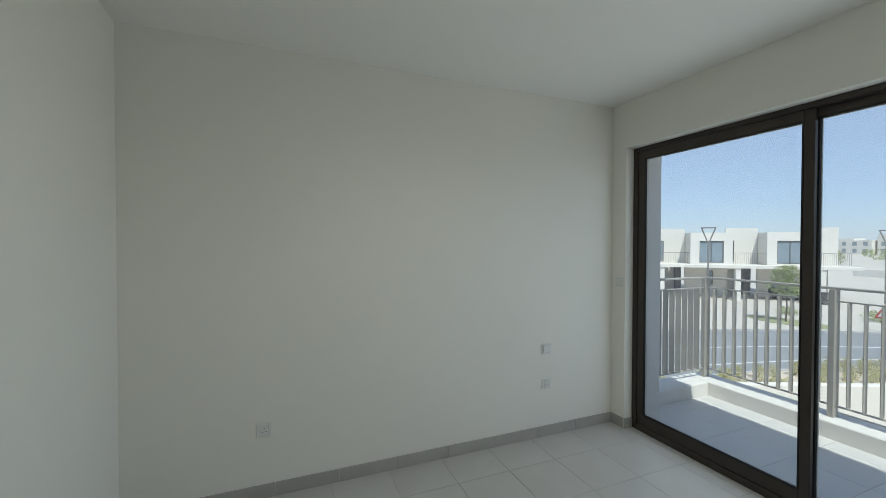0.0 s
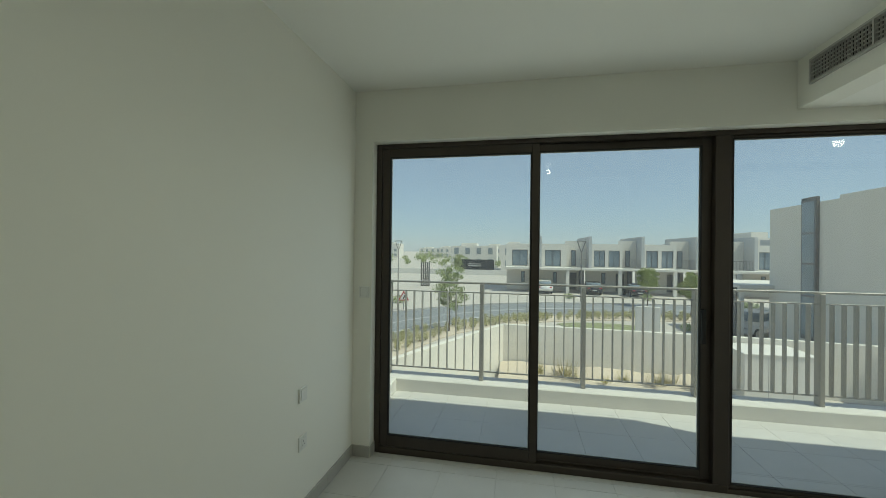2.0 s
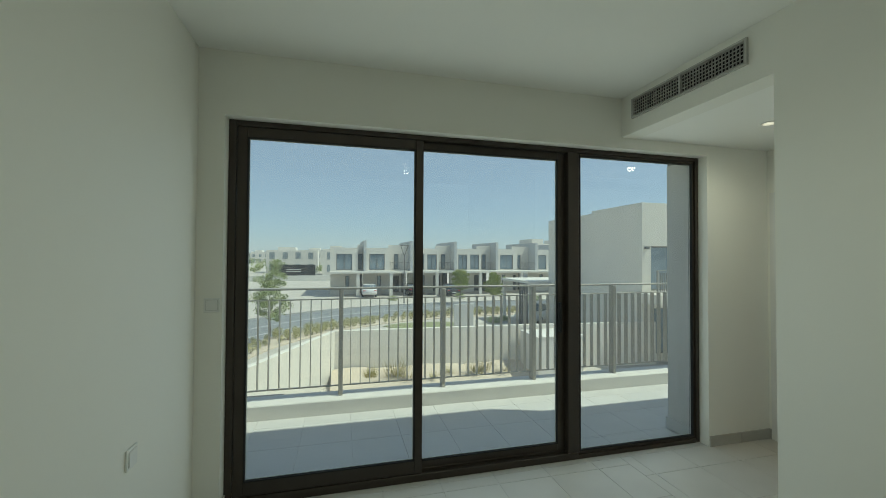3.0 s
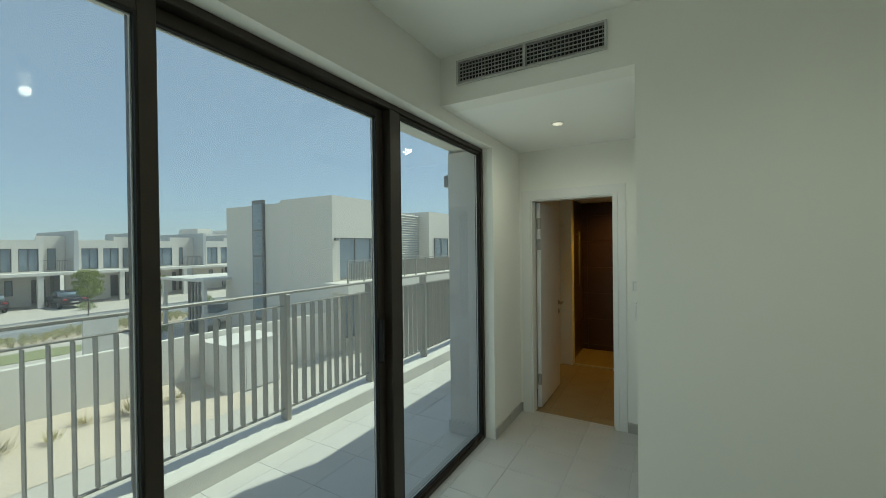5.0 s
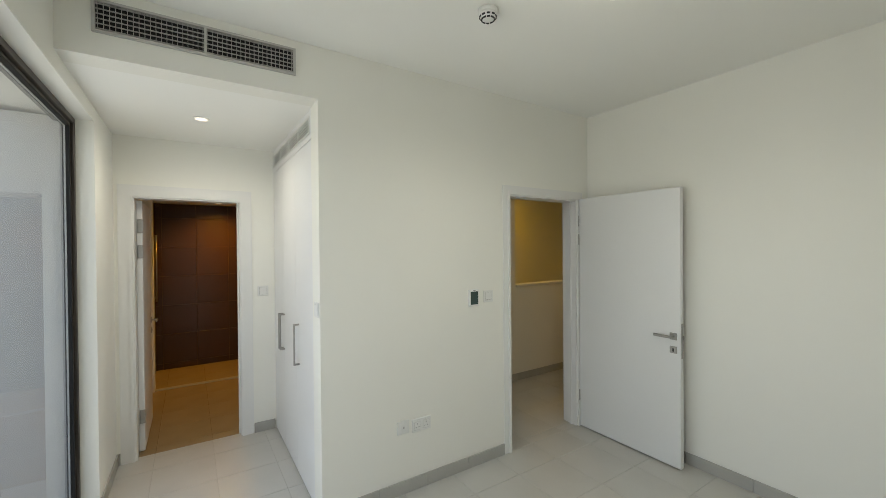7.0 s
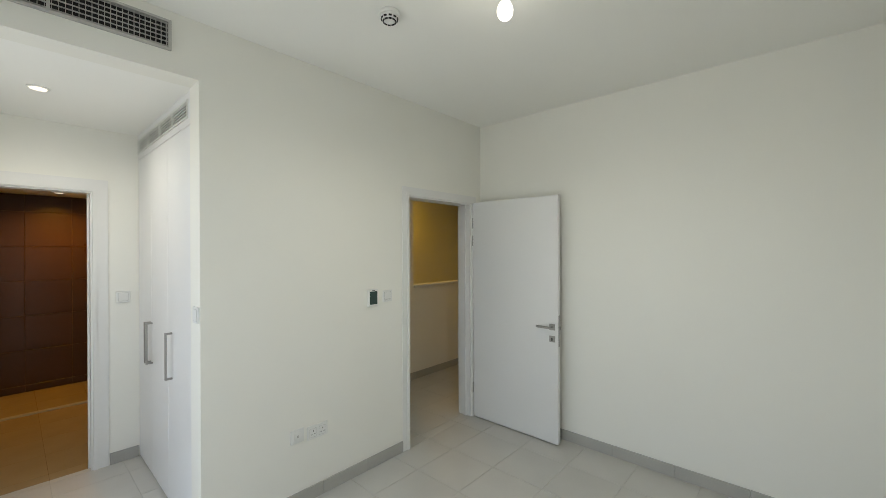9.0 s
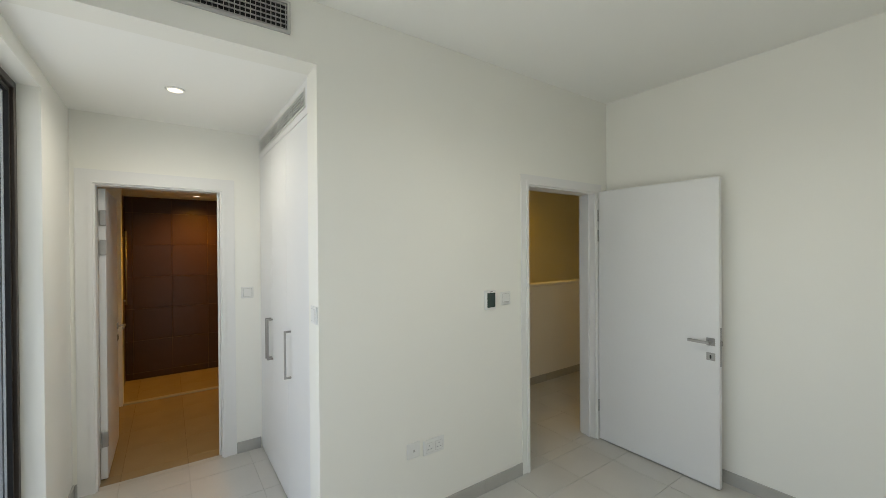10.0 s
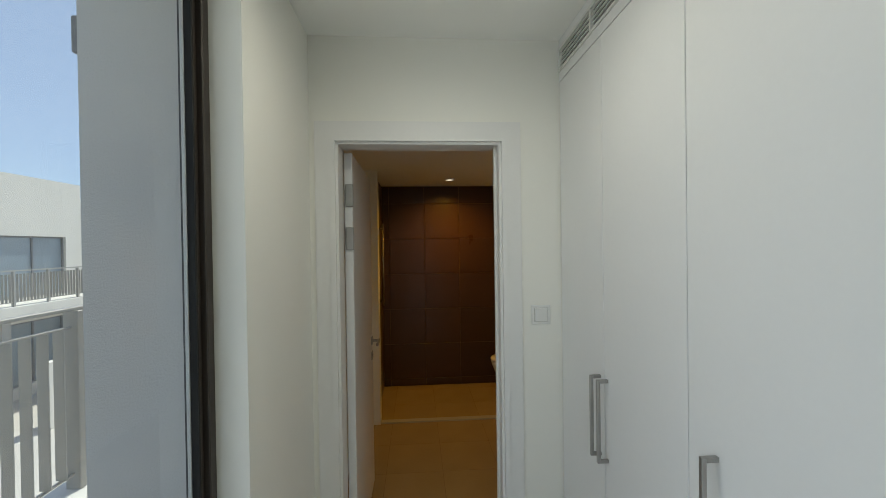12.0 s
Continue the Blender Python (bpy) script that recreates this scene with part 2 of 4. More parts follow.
def tube(bm, a, b, r0, r1, steps=8):
    a, b = Vector(a), Vector(b)
    q = (b - a).to_track_quat("Z", "Y").to_matrix()
    rings = []
    for p, r in ((a, r0), (b, r1)):
        rings.append([bm.verts.new(p + q @ Vector((r * math.cos(2 * math.pi * i / steps), r * math.sin(2 * math.pi * i / steps), 0))) for i in range(steps)])
    for i in range(steps):
        bm.faces.new((rings[0][i], rings[0][(i + 1) % steps], rings[1][(i + 1) % steps], rings[1][i]))
    bm.faces.new(rings[0][::-1])
    bm.faces.new(rings[1])
    return bm


def extrude_outline(pts, y0, y1):
    """A prism from (x, z) outline points, between y0 and y1."""
    bm = bmesh.new()
    f = [bm.verts.new((x, y0, z)) for x, z in pts]
    g = [bm.verts.new((x, y1, z)) for x, z in pts]
    n = len(pts)
    for i in range(n):
        bm.faces.new((f[i], f[(i + 1) % n], g[(i + 1) % n], g[i]))
    bm.faces.new(f[::-1])
    bm.faces.new(g)
    bmesh.ops.recalc_face_normals(bm, faces=bm.faces)
    return bm


def mesh_ob(name, bm, material, smooth=False):
    me = bpy.data.meshes.new(name)
    bmesh.ops.recalc_face_normals(bm, faces=bm.faces)
    bm.to_mesh(me)
    bm.free()
    me.materials.append(material)
    if smooth:
        for p in me.polygons:
            p.use_smooth = True
    return new(name, me)


def part(name, bm, material, parent, label="", smooth=False):
    ob = mesh_ob(name, bm, material, smooth)
    ob.parent = parent
    if label:
        tagged(ob, label)
    return ob


def thing(name, m, label, category, group="", kind=""):
    ob = new(name)
    ob.empty_display_size = 0.1
    ob.matrix_basis = m
    return tagged(ob, label, category, group, kind)


def setting(name, bm, material, label="", category="", kind="structure"):
    return tagged(mesh_ob(name, bm, material), label, category, "", kind)


TILES = {}


def tile_field(parent, x0, x1, y0, y1, z, size, ox, oy, material, gap=0.0025, thick=0.009, name="tile"):
    """Square floor tiles, cut at the edges, each an object; alike tiles share a mesh."""
    i0, j0 = math.floor((x0 - ox) / size), math.floor((y0 - oy) / size)
    for i in range(i0, math.ceil((x1 - ox) / size)):
        for j in range(j0, math.ceil((y1 - oy) / size)):
            a, b = max(x0, ox + i * size) + gap / 2, min(x1, ox + (i + 1) * size) - gap / 2
            c, d = max(y0, oy + j * size) + gap / 2, min(y1, oy + (j + 1) * size) - gap / 2
            if b - a < 0.01 or d - c < 0.01:
                continue
            key = (name, round(b - a, 3), round(d - c, 3), material.name)
            if key not in TILES:
                bm = B(-(b - a) / 2, (b - a) / 2, -(d - c) / 2, (d - c) / 2, -thick, 0, 0.0012)
                me = bpy.data.meshes.new(name)
                bm.to_mesh(me)
                bm.free()
                me.materials.append(material)
                TILES[key] = me
            ob = new(name, TILES[key])
            ob.parent = parent
            ob.location = ((a + b) / 2, (c + d) / 2, z)


# ---- shell of the room ----
XE, YS, ZC, ZB, XD, YW = 3.034, -3.70, 2.88, 2.567, 4.568, -1.178
WX0, WX1, WZ = 0.150, 3.893, 2.478
YO, YN = 0.390, -0.030                           # outer and inner face of the window wall

floor = setting("floor", B(-0.25, 7.8, -7.2, 0.20, -0.25, -0.003), M_GROUT, "grey tile grout and screed floor slab", "floor")
setting("wall_west", B(-0.25, 0.0, YS - 0.2, YO, -0.25, 3.20), M_WALL, "plain off-white painted wall", "wall")
setting("wall_south", B(-0.25, 3.16, YS - 0.2, YS, -0.25, 3.20), M_WALL, "plain off-white painted wall", "wall")
bm = bmesh.new()
box(bm, 0.0, WX0, YN, YO, -0.25, WZ)
box(bm, WX1, XD, YN, YO, -0.25, WZ)
box(bm, XD, 7.8, 0.0, YO, -0.25, WZ)
box(bm, 0.0, XD, YN, 0.17, WZ, ZC)
box(bm, 0.0, XD, 0.17, YO, WZ + 0.025, ZC)
box(bm, XD, 7.8, 0.0, YO, WZ, ZC)
box(bm, 0.0, 7.8, 0.0, YO, ZC, 3.20)
setting("wall_north", bm, M_WALL, "off-white painted window wall with a wide opening", "wall")
bm = bmesh.new()
box(bm, XE, XE + 0.15, -2.703, YW, 0.0, ZC)                    # wall with the thermostat
box(bm, XE, XE + 0.15, YW, YN, ZB, ZC)
box(bm, XE, XE + 0.15, YS, -3.540, 0.0, ZC)
box(bm, XE, XE + 0.15, -3.540, -2.703, 2.095, ZC)
setting("wall_east", bm, M_WALL, "off-white painted wall with a doorway", "wall")
setting("bulkhead", B(XE + 0.15, XD, YW - 0.03, YN, ZB, ZC), M_CEIL, "off-white dropped ceiling bulkhead over the passage", "ceiling")
bm = bmesh.new()
box(bm, XD, XD + 0.12, -0.145, 0.0, 0.0, ZB)
box(bm, XD, XD + 0.12, -1.9, -0.905, 0.0, ZB)
box(bm, XD, XD + 0.12, -0.905, -0.145, 2.092, ZB)
setting("wall_passage_end", bm, M_WALL, "off-white painted wall with the bathroom doorway", "wall")
setting("ceiling", B(-0.25, 7.8, -7.2, YO, ZC, 3.20), M_CEIL, "plain white painted ceiling", "ceiling")
setting("wall_house_front", B(-0.25, 4.9, YO - 0.25, YO, 3.20, 4.25), M_RENDER, "off-white rendered roof parapet", "wall")
setting("wall_house_front_low", B(4.9, 12.0, YO - 0.25, YO, 3.20, 3.35), M_RENDER, "off-white rendered roof parapet", "wall")
bm = bmesh.new()
box(bm, 7.8, 12.0, 0.0, YO, -0.25, 3.20)
setting("wall_house_far", bm, M_RENDER, "off-white rendered outside wall", "wall")
# thin render skin outside, so that the outside reads as rough render
bm = bmesh.new()
box(bm, WX1 + 0.003, 7.8, YO, YO + 0.006, -0.25, 3.20)
box(bm, -0.25, WX0 - 0.003, YO, YO + 0.006, -0.25, 3.20)
box(bm, WX0 - 0.003, WX1 + 0.003, YO, YO + 0.006, WZ + 0.028, 3.20)
box(bm, WX1 - 0.006, WX1 - 0.001, 0.118, YO + 0.006, -0.02, WZ)
box(bm, WX0 + 0.001, WX0 + 0.006, 0.155, YO + 0.006, -0.02, WZ)
setting("outer_render", bm, M_RENDER, "rough off-white render round the window", "wall")
setting("balcony_skirting", B(WX1 - 0.022, WX1 - 0.007, 0.13, YO + 0.02, -0.02, 0.09, 0.002), M_BALC, "pale tile skirting at the window pier", "skirting")

# passage cupboard wall, bathroom, hall
bm = bmesh.new()
box(bm, XE + 0.15, XD, -1.90, -1.80, 0.0, ZB)
box(bm, XE + 0.15, 3.200, -1.80, YW, 0.0, ZB)
setting("wall_cupboard_back", bm, M_WALL, "off-white painted wall of the cupboard recess", "wall")
ceil_bath = setting("ceiling_bathroom", B(XD + 0.12, 7.8, -1.9, 0.0, 2.30, 2.54), M_CEIL, "white painted bathroom ceiling", "ceiling")
bm = bmesh.new()
box(bm, XD + 0.12, 7.8, -2.0, -1.9, 0.0, 2.54)
box(bm, 6.33, 6.47, -0.16, 0.0, 0.0, 2.30)
setting("wall_bathroom_side", bm, M_WALL, "off-white painted bathroom wall", "wall")
wall_bath = setting("wall_bathroom_end", B(7.30, 7.8, -1.9, 0.0, 0.0, 2.30), M_BGROUT, "dark brown tiled bathroom end wall", "wall")
wall_bath2 = setting("wall_shower_side", B(6.47, 7.30, -0.11, 0.0, 0.0, 2.30), M_BGROUT, "dark brown tiled shower side wall", "wall")
setting("shower_kerb", B(6.345, 6.405, -1.9, -0.16, -0.005, 0.012, 0.003), M_SKIRT, "low tiled kerb of the shower floor", "kerb")
bm = bmesh.new()
box(bm, 3.16, 7.8, -7.4, -7.2, 0.0, ZC)
box(bm, 7.6, 7.8, -7.2, -2.0, 0.0, ZC)
box(bm, 3.16, 3.22, -7.2, YS - 0.2, 0.0, ZC)
setting("wall_hall", bm, M_WALL, "off-white painted hall wall", "wall")
setting("wall_hall_side", B(5.6, 5.75, -7.2, -2.0, 0.0, ZC), M_WALL, "off-white painted hall wall behind the stair", "wall")
half = setting("half_wall", B(4.25, 4.37, -5.10, -3.915, 0.0, 1.16), M_WALL, "off-white half-height stair wall", "wall")
setting("wall_hall_near", B(4.25, 4.37, -3.915, -2.0, 0.0, ZC), M_WALL, "off-white painted hall wall beside the stair", "wall")
setting("half_wall_cap", B(4.235, 4.385, -5.115, -3.916, 1.16, 1.19, 0.004), M_TRIM, "white cap on the half-height stair wall", "trim")

setting("floor_bathroom", B(XD + 0.06, 7.30, -1.9, 0.0, -0.003, -0.0015), M_BGROUT, "brown grout bed of the bathroom floor", "floor")

# skirting pieces
def skirting(x0, x1, y0, y1, along):
    run = (x1 - x0) if along == "x" else (y1 - y0)
    n = max(1, round(run / 0.405))
    for i in range(n):
        a, b = i / n, (i + 1) / n
        if along == "x":
            bm = B(x0 + run * a + 0.001, x0 + run * b - 0.001, y0, y1, 0.0, 0.088, 0.0015)
        else:
            bm = B(x0, x1, y0 + run * a + 0.001, y0 + run * b - 0.001, 0.0, 0.088, 0.0015)
        part("skirting_tile", bm, M_SKIRT, SKIRT)


SKIRT = tagged(new("baseboard"), "grey stoneware tile skirting along the walls", "skirting", "", "structure")
skirting(0.0, 0.011, YS + 0.012, YN - 0.012, "y")
skirting(0.0, WX0 - 0.002, YN - 0.011, YN, "x")
skirting(WX0 - 0.0, WX0 + 0.010, YN, 0.058, "y")
skirting(0.012, XE - 0.012, YS, YS + 0.011, "x")
skirting(XE - 0.011, XE, -2.632, YW, "y")
skirting(WX1 + 0.002, XD - 0.001, YN - 0.011, YN, "x")
skirting(XD - 0.011, XD, -0.056, YN - 0.012, "y")
skirting(XD - 0.011, XD, YW + 0.002, -0.998, "y")
skirting(4.239, 4.25, -5.10, -2.0, "y")
skirting(5.589, 5.6, -7.2, -2.0, "y")


# ---- window ----
win = tagged(new("window_1"), "bronze aluminium sliding balcony window, closed, three panes", "window", "", "structure")


def frame_bar(name, parent, *d, material=M_FRAME, bevel=0.003):
    return part(name, B(*d, bevel), material, parent)


Y0, Y1 = 0.058, 0.150
frame_bar("frame_jamb", win, WX0, WX0 + 0.045, Y0, Y1, 0.0, WZ)
frame_bar("frame_jamb", win, WX1 - 0.034, WX1, Y0, 0.112, 0.0, WZ)
frame_bar("frame_head", win, WX0 + 0.045, WX1 - 0.034, Y0, Y1, WZ - 0.035, WZ)
frame_bar("frame_threshold", win, WX0 + 0.045, 2.700, Y0, Y1, -0.012, 0.05)
frame_bar("frame_threshold", win, 2.700, WX1 - 0.034, Y0, 0.112, -0.012, 0.030)
frame_bar("frame_track", win, WX0 + 0.045, 2.605, 0.101, 0.108, 0.05, 0.068)
frame_bar("frame_post", win, 2.605, 2.700, Y0, Y1, 0.05, WZ - 0.035)


def sash(x0, x1, y0, y1, z0, z1, stile_l, stile_r, rail_t, rail_b, name="sash"):
    s = part(name, B(x0, x0 + stile_l, y0, y1, z0, z1, 0.003), M_FRAME, win)
    part("stile", B(x1 - stile_r, x1, y0, y1, z0, z1, 0.003), M_FRAME, s)
    part("top_rail", B(x0 + stile_l, x1 - stile_r, y0, y1, z1 - rail_t, z1, 0.003), M_FRAME, s)
    part("bottom_rail", B(x0 + stile_l, x1 - stile_r, y0, y1, z0, z0 + rail_b, 0.003), M_FRAME, s)
    g = bmesh.new()
    a, b, c, d = x0 + stile_l, x1 - stile_r, z0 + rail_b, z1 - rail_t
    for q in ((a, a + 0.008, c, d), (b - 0.008, b, c, d), (a + 0.008, b - 0.008, c, c + 0.008), (a + 0.008, b - 0.008, d - 0.008, d)):
        box(g, q[0], q[1], y0 - 0.001, y1 + 0.001, q[2], q[3])
    part("gasket", g, M_GASKET, s)
    ym = (y0 + y1) / 2
    g = bmesh.new()
    for q in ((a + 0.008, a + 0.012, c + 0.008, d - 0.008), (b - 0.012, b - 0.008, c + 0.008, d - 0.008), (a + 0.012, b - 0.012, c + 0.008, c + 0.012), (a + 0.012, b - 0.012, d - 0.012, d - 0.008)):
        box(g, q[0], q[1], ym + 0.002, ym + 0.010, q[2], q[3])
    part("spacer", g, M_WHITEGR, s, "pale spacer bar inside the glazing edge")
    bm = bmesh.new()
    vs = [bm.verts.new(p) for p in ((a, ym, c), (b, ym, c), (b, ym, d), (a, ym, d))]
    bm.faces.new(vs)
    part("pane", bm, M_GLASS, s, "clear window glass").visible_shadow = False
    return s


sash(WX0 + 0.047, 1.430, 0.068, 0.100, 0.052, WZ - 0.037, 0.062, 0.055, 0.066, 0.088)
sash_b = sash(1.372, 2.605, 0.110, 0.142, 0.052, WZ - 0.037, 0.055, 0.062, 0.050, 0.060)
sash(2.700, WX1 - 0.034, 0.074, 0.106, 0.030, WZ - 0.035, 0.018, 0.018, 0.018, 0.022, "fixed_light")
part("handle", B(2.540, 2.565, 0.080, 0.110, 1.00, 1.24, 0.005, 2), M_GASKET, sash_b, "black flush pull handle")


# ---- doors ----
def architrave(door, x, y0, y1, top, w=0.09, side=-1):
    """Flat trim with a raised inner bead round an opening in a wall face at x, between y0 and y1."""
    for name, inner, outer, deep in (("architrave", 0.024, w, 0.008), ("architrave_bead", 0.0, 0.024, 0.015)):
        xa, xb = sorted((x, x + side * deep))
        bm = bmesh.new()
        box(bm, xa, xb, y1 + inner, y1 + outer, 0, top + outer)
        box(bm, xa, xb, y0 - outer, y0 - inner, 0, top + outer)
        box(bm, xa, xb, y0 - inner, y1 + inner, top + inner, top + outer)
        part(name, bm, M_TRIM, door)


def lever(parent, x, z, y, sy, sx):
    """Lever handle on a square rose, with a square key plate under it, on a leaf face at y that looks to sy."""
    ya, yb = sorted((y, y + sy * 0.008))
    h = part("handle", B(x - 0.026, x + 0.026, ya, yb, z - 0.026, z + 0.026, 0.002), M_STEEL, parent, "brushed steel lever handle")
    part("stem", tube(bmesh.new(), (x, y + sy * 0.008, z), (x, y + sy * 0.05, z), 0.009, 0.009, 12), M_STEEL, h)
    ya, yb = sorted((y + sy * 0.043, y + sy * 0.057))
    xa, xb = sorted((x - sx * 0.012, x + sx * 0.125))
    part("lever", B(xa, xb, ya, yb, z - 0.010, z + 0.010, 0.003), M_STEEL, h)
    ya, yb = sorted((y, y + sy * 0.007))
    k = part("key_plate", B(x - 0.026, x + 0.026, ya, yb, z - 0.126, z - 0.074, 0.002), M_STEEL, parent)
    ya, yb = sorted((y + sy * 0.007, y + sy * 0.009))
    part("keyhole", B(x - 0.005, x + 0.005, ya, yb, z - 0.114, z - 0.088, 0.002), M_DARKPL, k)


door1 = tagged(new("door_1"), "white flush room door, standing open into the room", "door", "", "structure")
architrave(door1, XE, -3.540, -2.703, 2.095, 0.07)
architrave(door1, XE + 0.15, -3.540, -2.703, 2.095, side=1)
part("door_lining", B(XE + 0.002, XE + 0.148, -2.718, -2.703, 0, 2.095), M_TRIM, door1)
part("door_lining", B(XE + 0.002, XE + 0.148, -3.540, -3.525, 0, 2.095), M_TRIM, door1)
part("door_lining", B(XE + 0.002, XE + 0.148, -3.525, -2.718, 2.083, 2.095), M_TRIM, door1)
part("door_stop", B(XE + 0.050, XE + 0.075, -3.525, -3.510, 0, 2.083, 0.002), M_TRIM, door1)
part("door_stop", B(XE + 0.050, XE + 0.075, -2.733, -2.718, 0, 2.083, 0.002), M_TRIM, door1)
leaf1 = part("door_leaf", B(2.125, 3.013, -3.590, -3.548, 0.010, 2.100, 0.003), M_DOOR, door1)
lever(leaf1, 2.175, 0.991, -3.548, 1, 1)
lever(leaf1, 2.175, 0.991, -3.590, -1, 1)
part("lock_plate", B(2.123, 2.1255, -3.580, -3.558, 0.83, 1.09, 0.0), M_STEEL, leaf1)
part("latch", B(2.112, 2.124, -3.576, -3.562, 0.97, 1.00, 0.002), M_STEEL, leaf1)
for z in (0.24, 1.68, 1.85):
    part("hinge", B(3.013, 3.032, -3.554, -3.542, z, z + 0.10, 0.002), M_STEEL, door1, "brushed steel butt hinge")

door2 = tagged(new("door_2"), "white flush bathroom door, standing open into the bathroom", "door", "", "structure")
architrave(door2, XD, -0.905, -0.145, 2.092)
part("door_lining", B(XD + 0.001, XD + 0.119, -0.157, -0.145, 0, 2.092), M_TRIM, door2)
part("door_lining", B(XD + 0.001, XD + 0.119, -0.905, -0.893, 0, 2.092), M_TRIM, door2)
part("door_lining", B(XD + 0.001, XD + 0.119, -0.893, -0.157, 2.080, 2.092), M_TRIM, door2)
part("door_stop", B(XD + 0.05, XD + 0.07, -0.893, -0.880, 0, 2.080, 0.002), M_TRIM, door2)
leaf2 = part("door_leaf", B(4.712, 5.475, -0.197, -0.155, 0.010, 2.074, 0.003), M_DOOR, door2)
lever(leaf2, 5.415, 0.985, -0.197, -1, -1)
for z in (0.24, 1.60, 1.81):
    part("hinge", B(4.699, 4.715, -0.201, -0.165, z, z + 0.11, 0.002), M_STEEL, door2, "brushed steel butt hinge")


# ---- fittings inside ----
def grille(m, w, h, cols, rows, label, split, metal=M_GRILLE, blade=0.0013, deep=0.010, back=M_GRILLE_SHADE):
    """Air grille in a wall face: local x along the face, z up, y into the wall; shallow sheet behind, its dark colour
    standing for the shade.
    """
    g = thing("air_grille", m, label, "air grille")
    part("shade_sheet", B(-w / 2 + 0.004, w / 2 - 0.004, 0.012, 0.016, -h / 2 + 0.004, h / 2 - 0.004), back, g, "dark sheet painting the shade behind the blades")
    f = bmesh.new()
    for q in ((-w / 2 - 0.010, w / 2 + 0.010, h / 2 - 0.004, h / 2 + 0.008), (-w / 2 - 0.010, w / 2 + 0.010, -h / 2 - 0.008, -h / 2 + 0.004),
              (-w / 2 - 0.010, -w / 2 + 0.004, -h / 2 + 0.004, h / 2 - 0.004), (w / 2 - 0.004, w / 2 + 0.010, -h / 2 + 0.004, h / 2 - 0.004)):
        box(f, q[0], q[1], -0.004, 0.012, q[2], q[3])
    part("frame", f, metal, g)
    for k in range(1, split):
        x = -w / 2 + w * k / split
        part("divider", B(x - 0.006, x + 0.006, -0.004, 0.012, -h / 2 + 0.004, h / 2 - 0.004), metal, g)
    for k in range(rows):
        z = -h / 2 + h * (k + 0.5) / rows
        part("blade", B(-w / 2 + 0.004, w / 2 - 0.004, 0.010 - deep, 0.010, z - blade, z + blade), metal, g)
    if cols:
        for k in range(cols):
            x = -w / 2 + w * (k + 0.5) / cols
            part("upright_blade", B(x - 0.0009, x + 0.0009, 0.001, 0.011, -h / 2 + 0.004, h / 2 - 0.004), metal, g)
    return g


# faces: local -y looks out of the wall
FACE_W = -90     # a wall face that looks to -x
FACE_E = 90      # a wall face that looks to +x
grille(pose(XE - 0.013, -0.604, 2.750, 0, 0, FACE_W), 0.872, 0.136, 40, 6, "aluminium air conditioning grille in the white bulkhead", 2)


def plate(name, m, label, category, w, h, group=""):
    p = thing(name, m, label, category, group)
    part("plate", B(-w / 2, w / 2, -0.009, 0, -h / 2, h / 2, 0.003, 2), M_PLASTIC, p)
    return p


def rockers(p, n, w=0.062, h=0.062):
    for k in range(n):
        a = -w / 2 + w * k / n
        part("rocker", B(a + 0.001, a + w / n - 0.001, -0.0125, -0.008, -h / 2, h / 2, 0.0015), M_PLASTIC, p)
    part("rocker_edge", B(-w / 2 - 0.0015, w / 2 + 0.0015, -0.0096, -0.0088, -h / 2 - 0.0015, h / 2 + 0.0015), M_GRILLE, p)


def sockets(p, xs):
    for x in xs:
        s = part("socket", B(x - 0.024, x + 0.024, -0.0105, -0.0085, -0.030, 0.024, 0.001), M_PLASTIC, p)
        for dx, dz, w, h in ((0, 0.010, 0.0042, 0.0085), (-0.011, -0.012, 0.0075, 0.0045), (0.011, -0.012, 0.0075, 0.0045)):
            part("pin_hole", B(x + dx - w / 2, x + dx + w / 2, -0.0112, -0.0104, dz - h / 2, dz + h / 2), M_DARKPL, s)
        part("socket_edge", B(x - 0.0255, x + 0.0255, -0.0092, -0.0088, -0.0315, 0.0255), M_GRILLE, s)
        part("switch_rocker", B(x - 0.006, x + 0.006, -0.013, -0.010, 0.026, 0.040, 0.001), M_PLASTIC, p)


p = plate("wall_socket", pose(0, -2.944, 0.443, 0, 0, FACE_E), "white single power socket low on the wall", "socket", 0.088, 0.088, "sockets")
sockets(p, (0.0,))
p = plate("wall_socket", pose(0, -0.756, 0.448, 0, 0, FACE_E), "white single power socket low on the wall", "socket", 0.088, 0.088, "sockets")
sockets(p, (0.0,))
p = plate("light_switch", pose(0, -0.758, 0.743, 0, 0, FACE_E), "white one-gang light switch above a socket", "switch", 0.088, 0.088, "switches")
rockers(p, 1)
p = plate("light_switch", pose(0.094, YN, 1.296, 0, 0, 0), "white blank switch plate beside the window", "switch", 0.088, 0.088, "switches")
rockers(p, 1)
p = plate("wall_socket", pose(XE, -1.868, 0.440, 0, 0, FACE_W), "white double power socket low on the wall", "socket", 0.148, 0.090, "sockets")
sockets(p, (-0.034, 0.034))
p = plate("aerial_outlet", pose(XE, -1.725, 0.452, 0, 0, FACE_W), "white aerial and data outlet plate", "outlet", 0.090, 0.090, "sockets")
part("insert", B(-0.022, 0.022, -0.0115, -0.008, -0.022, 0.022, 0.001), M_PLASTIC, p)
part("jack", B(-0.006, 0.006, -0.0122, -0.0110, -0.008, 0.006), M_GRILLE, p)
p = plate("light_switch", pose(XE, -2.474, 1.285, 0, 0, FACE_W), "white one-gang light switch beside the thermostat", "switch", 0.090, 0.090, "switches")
rockers(p, 1)
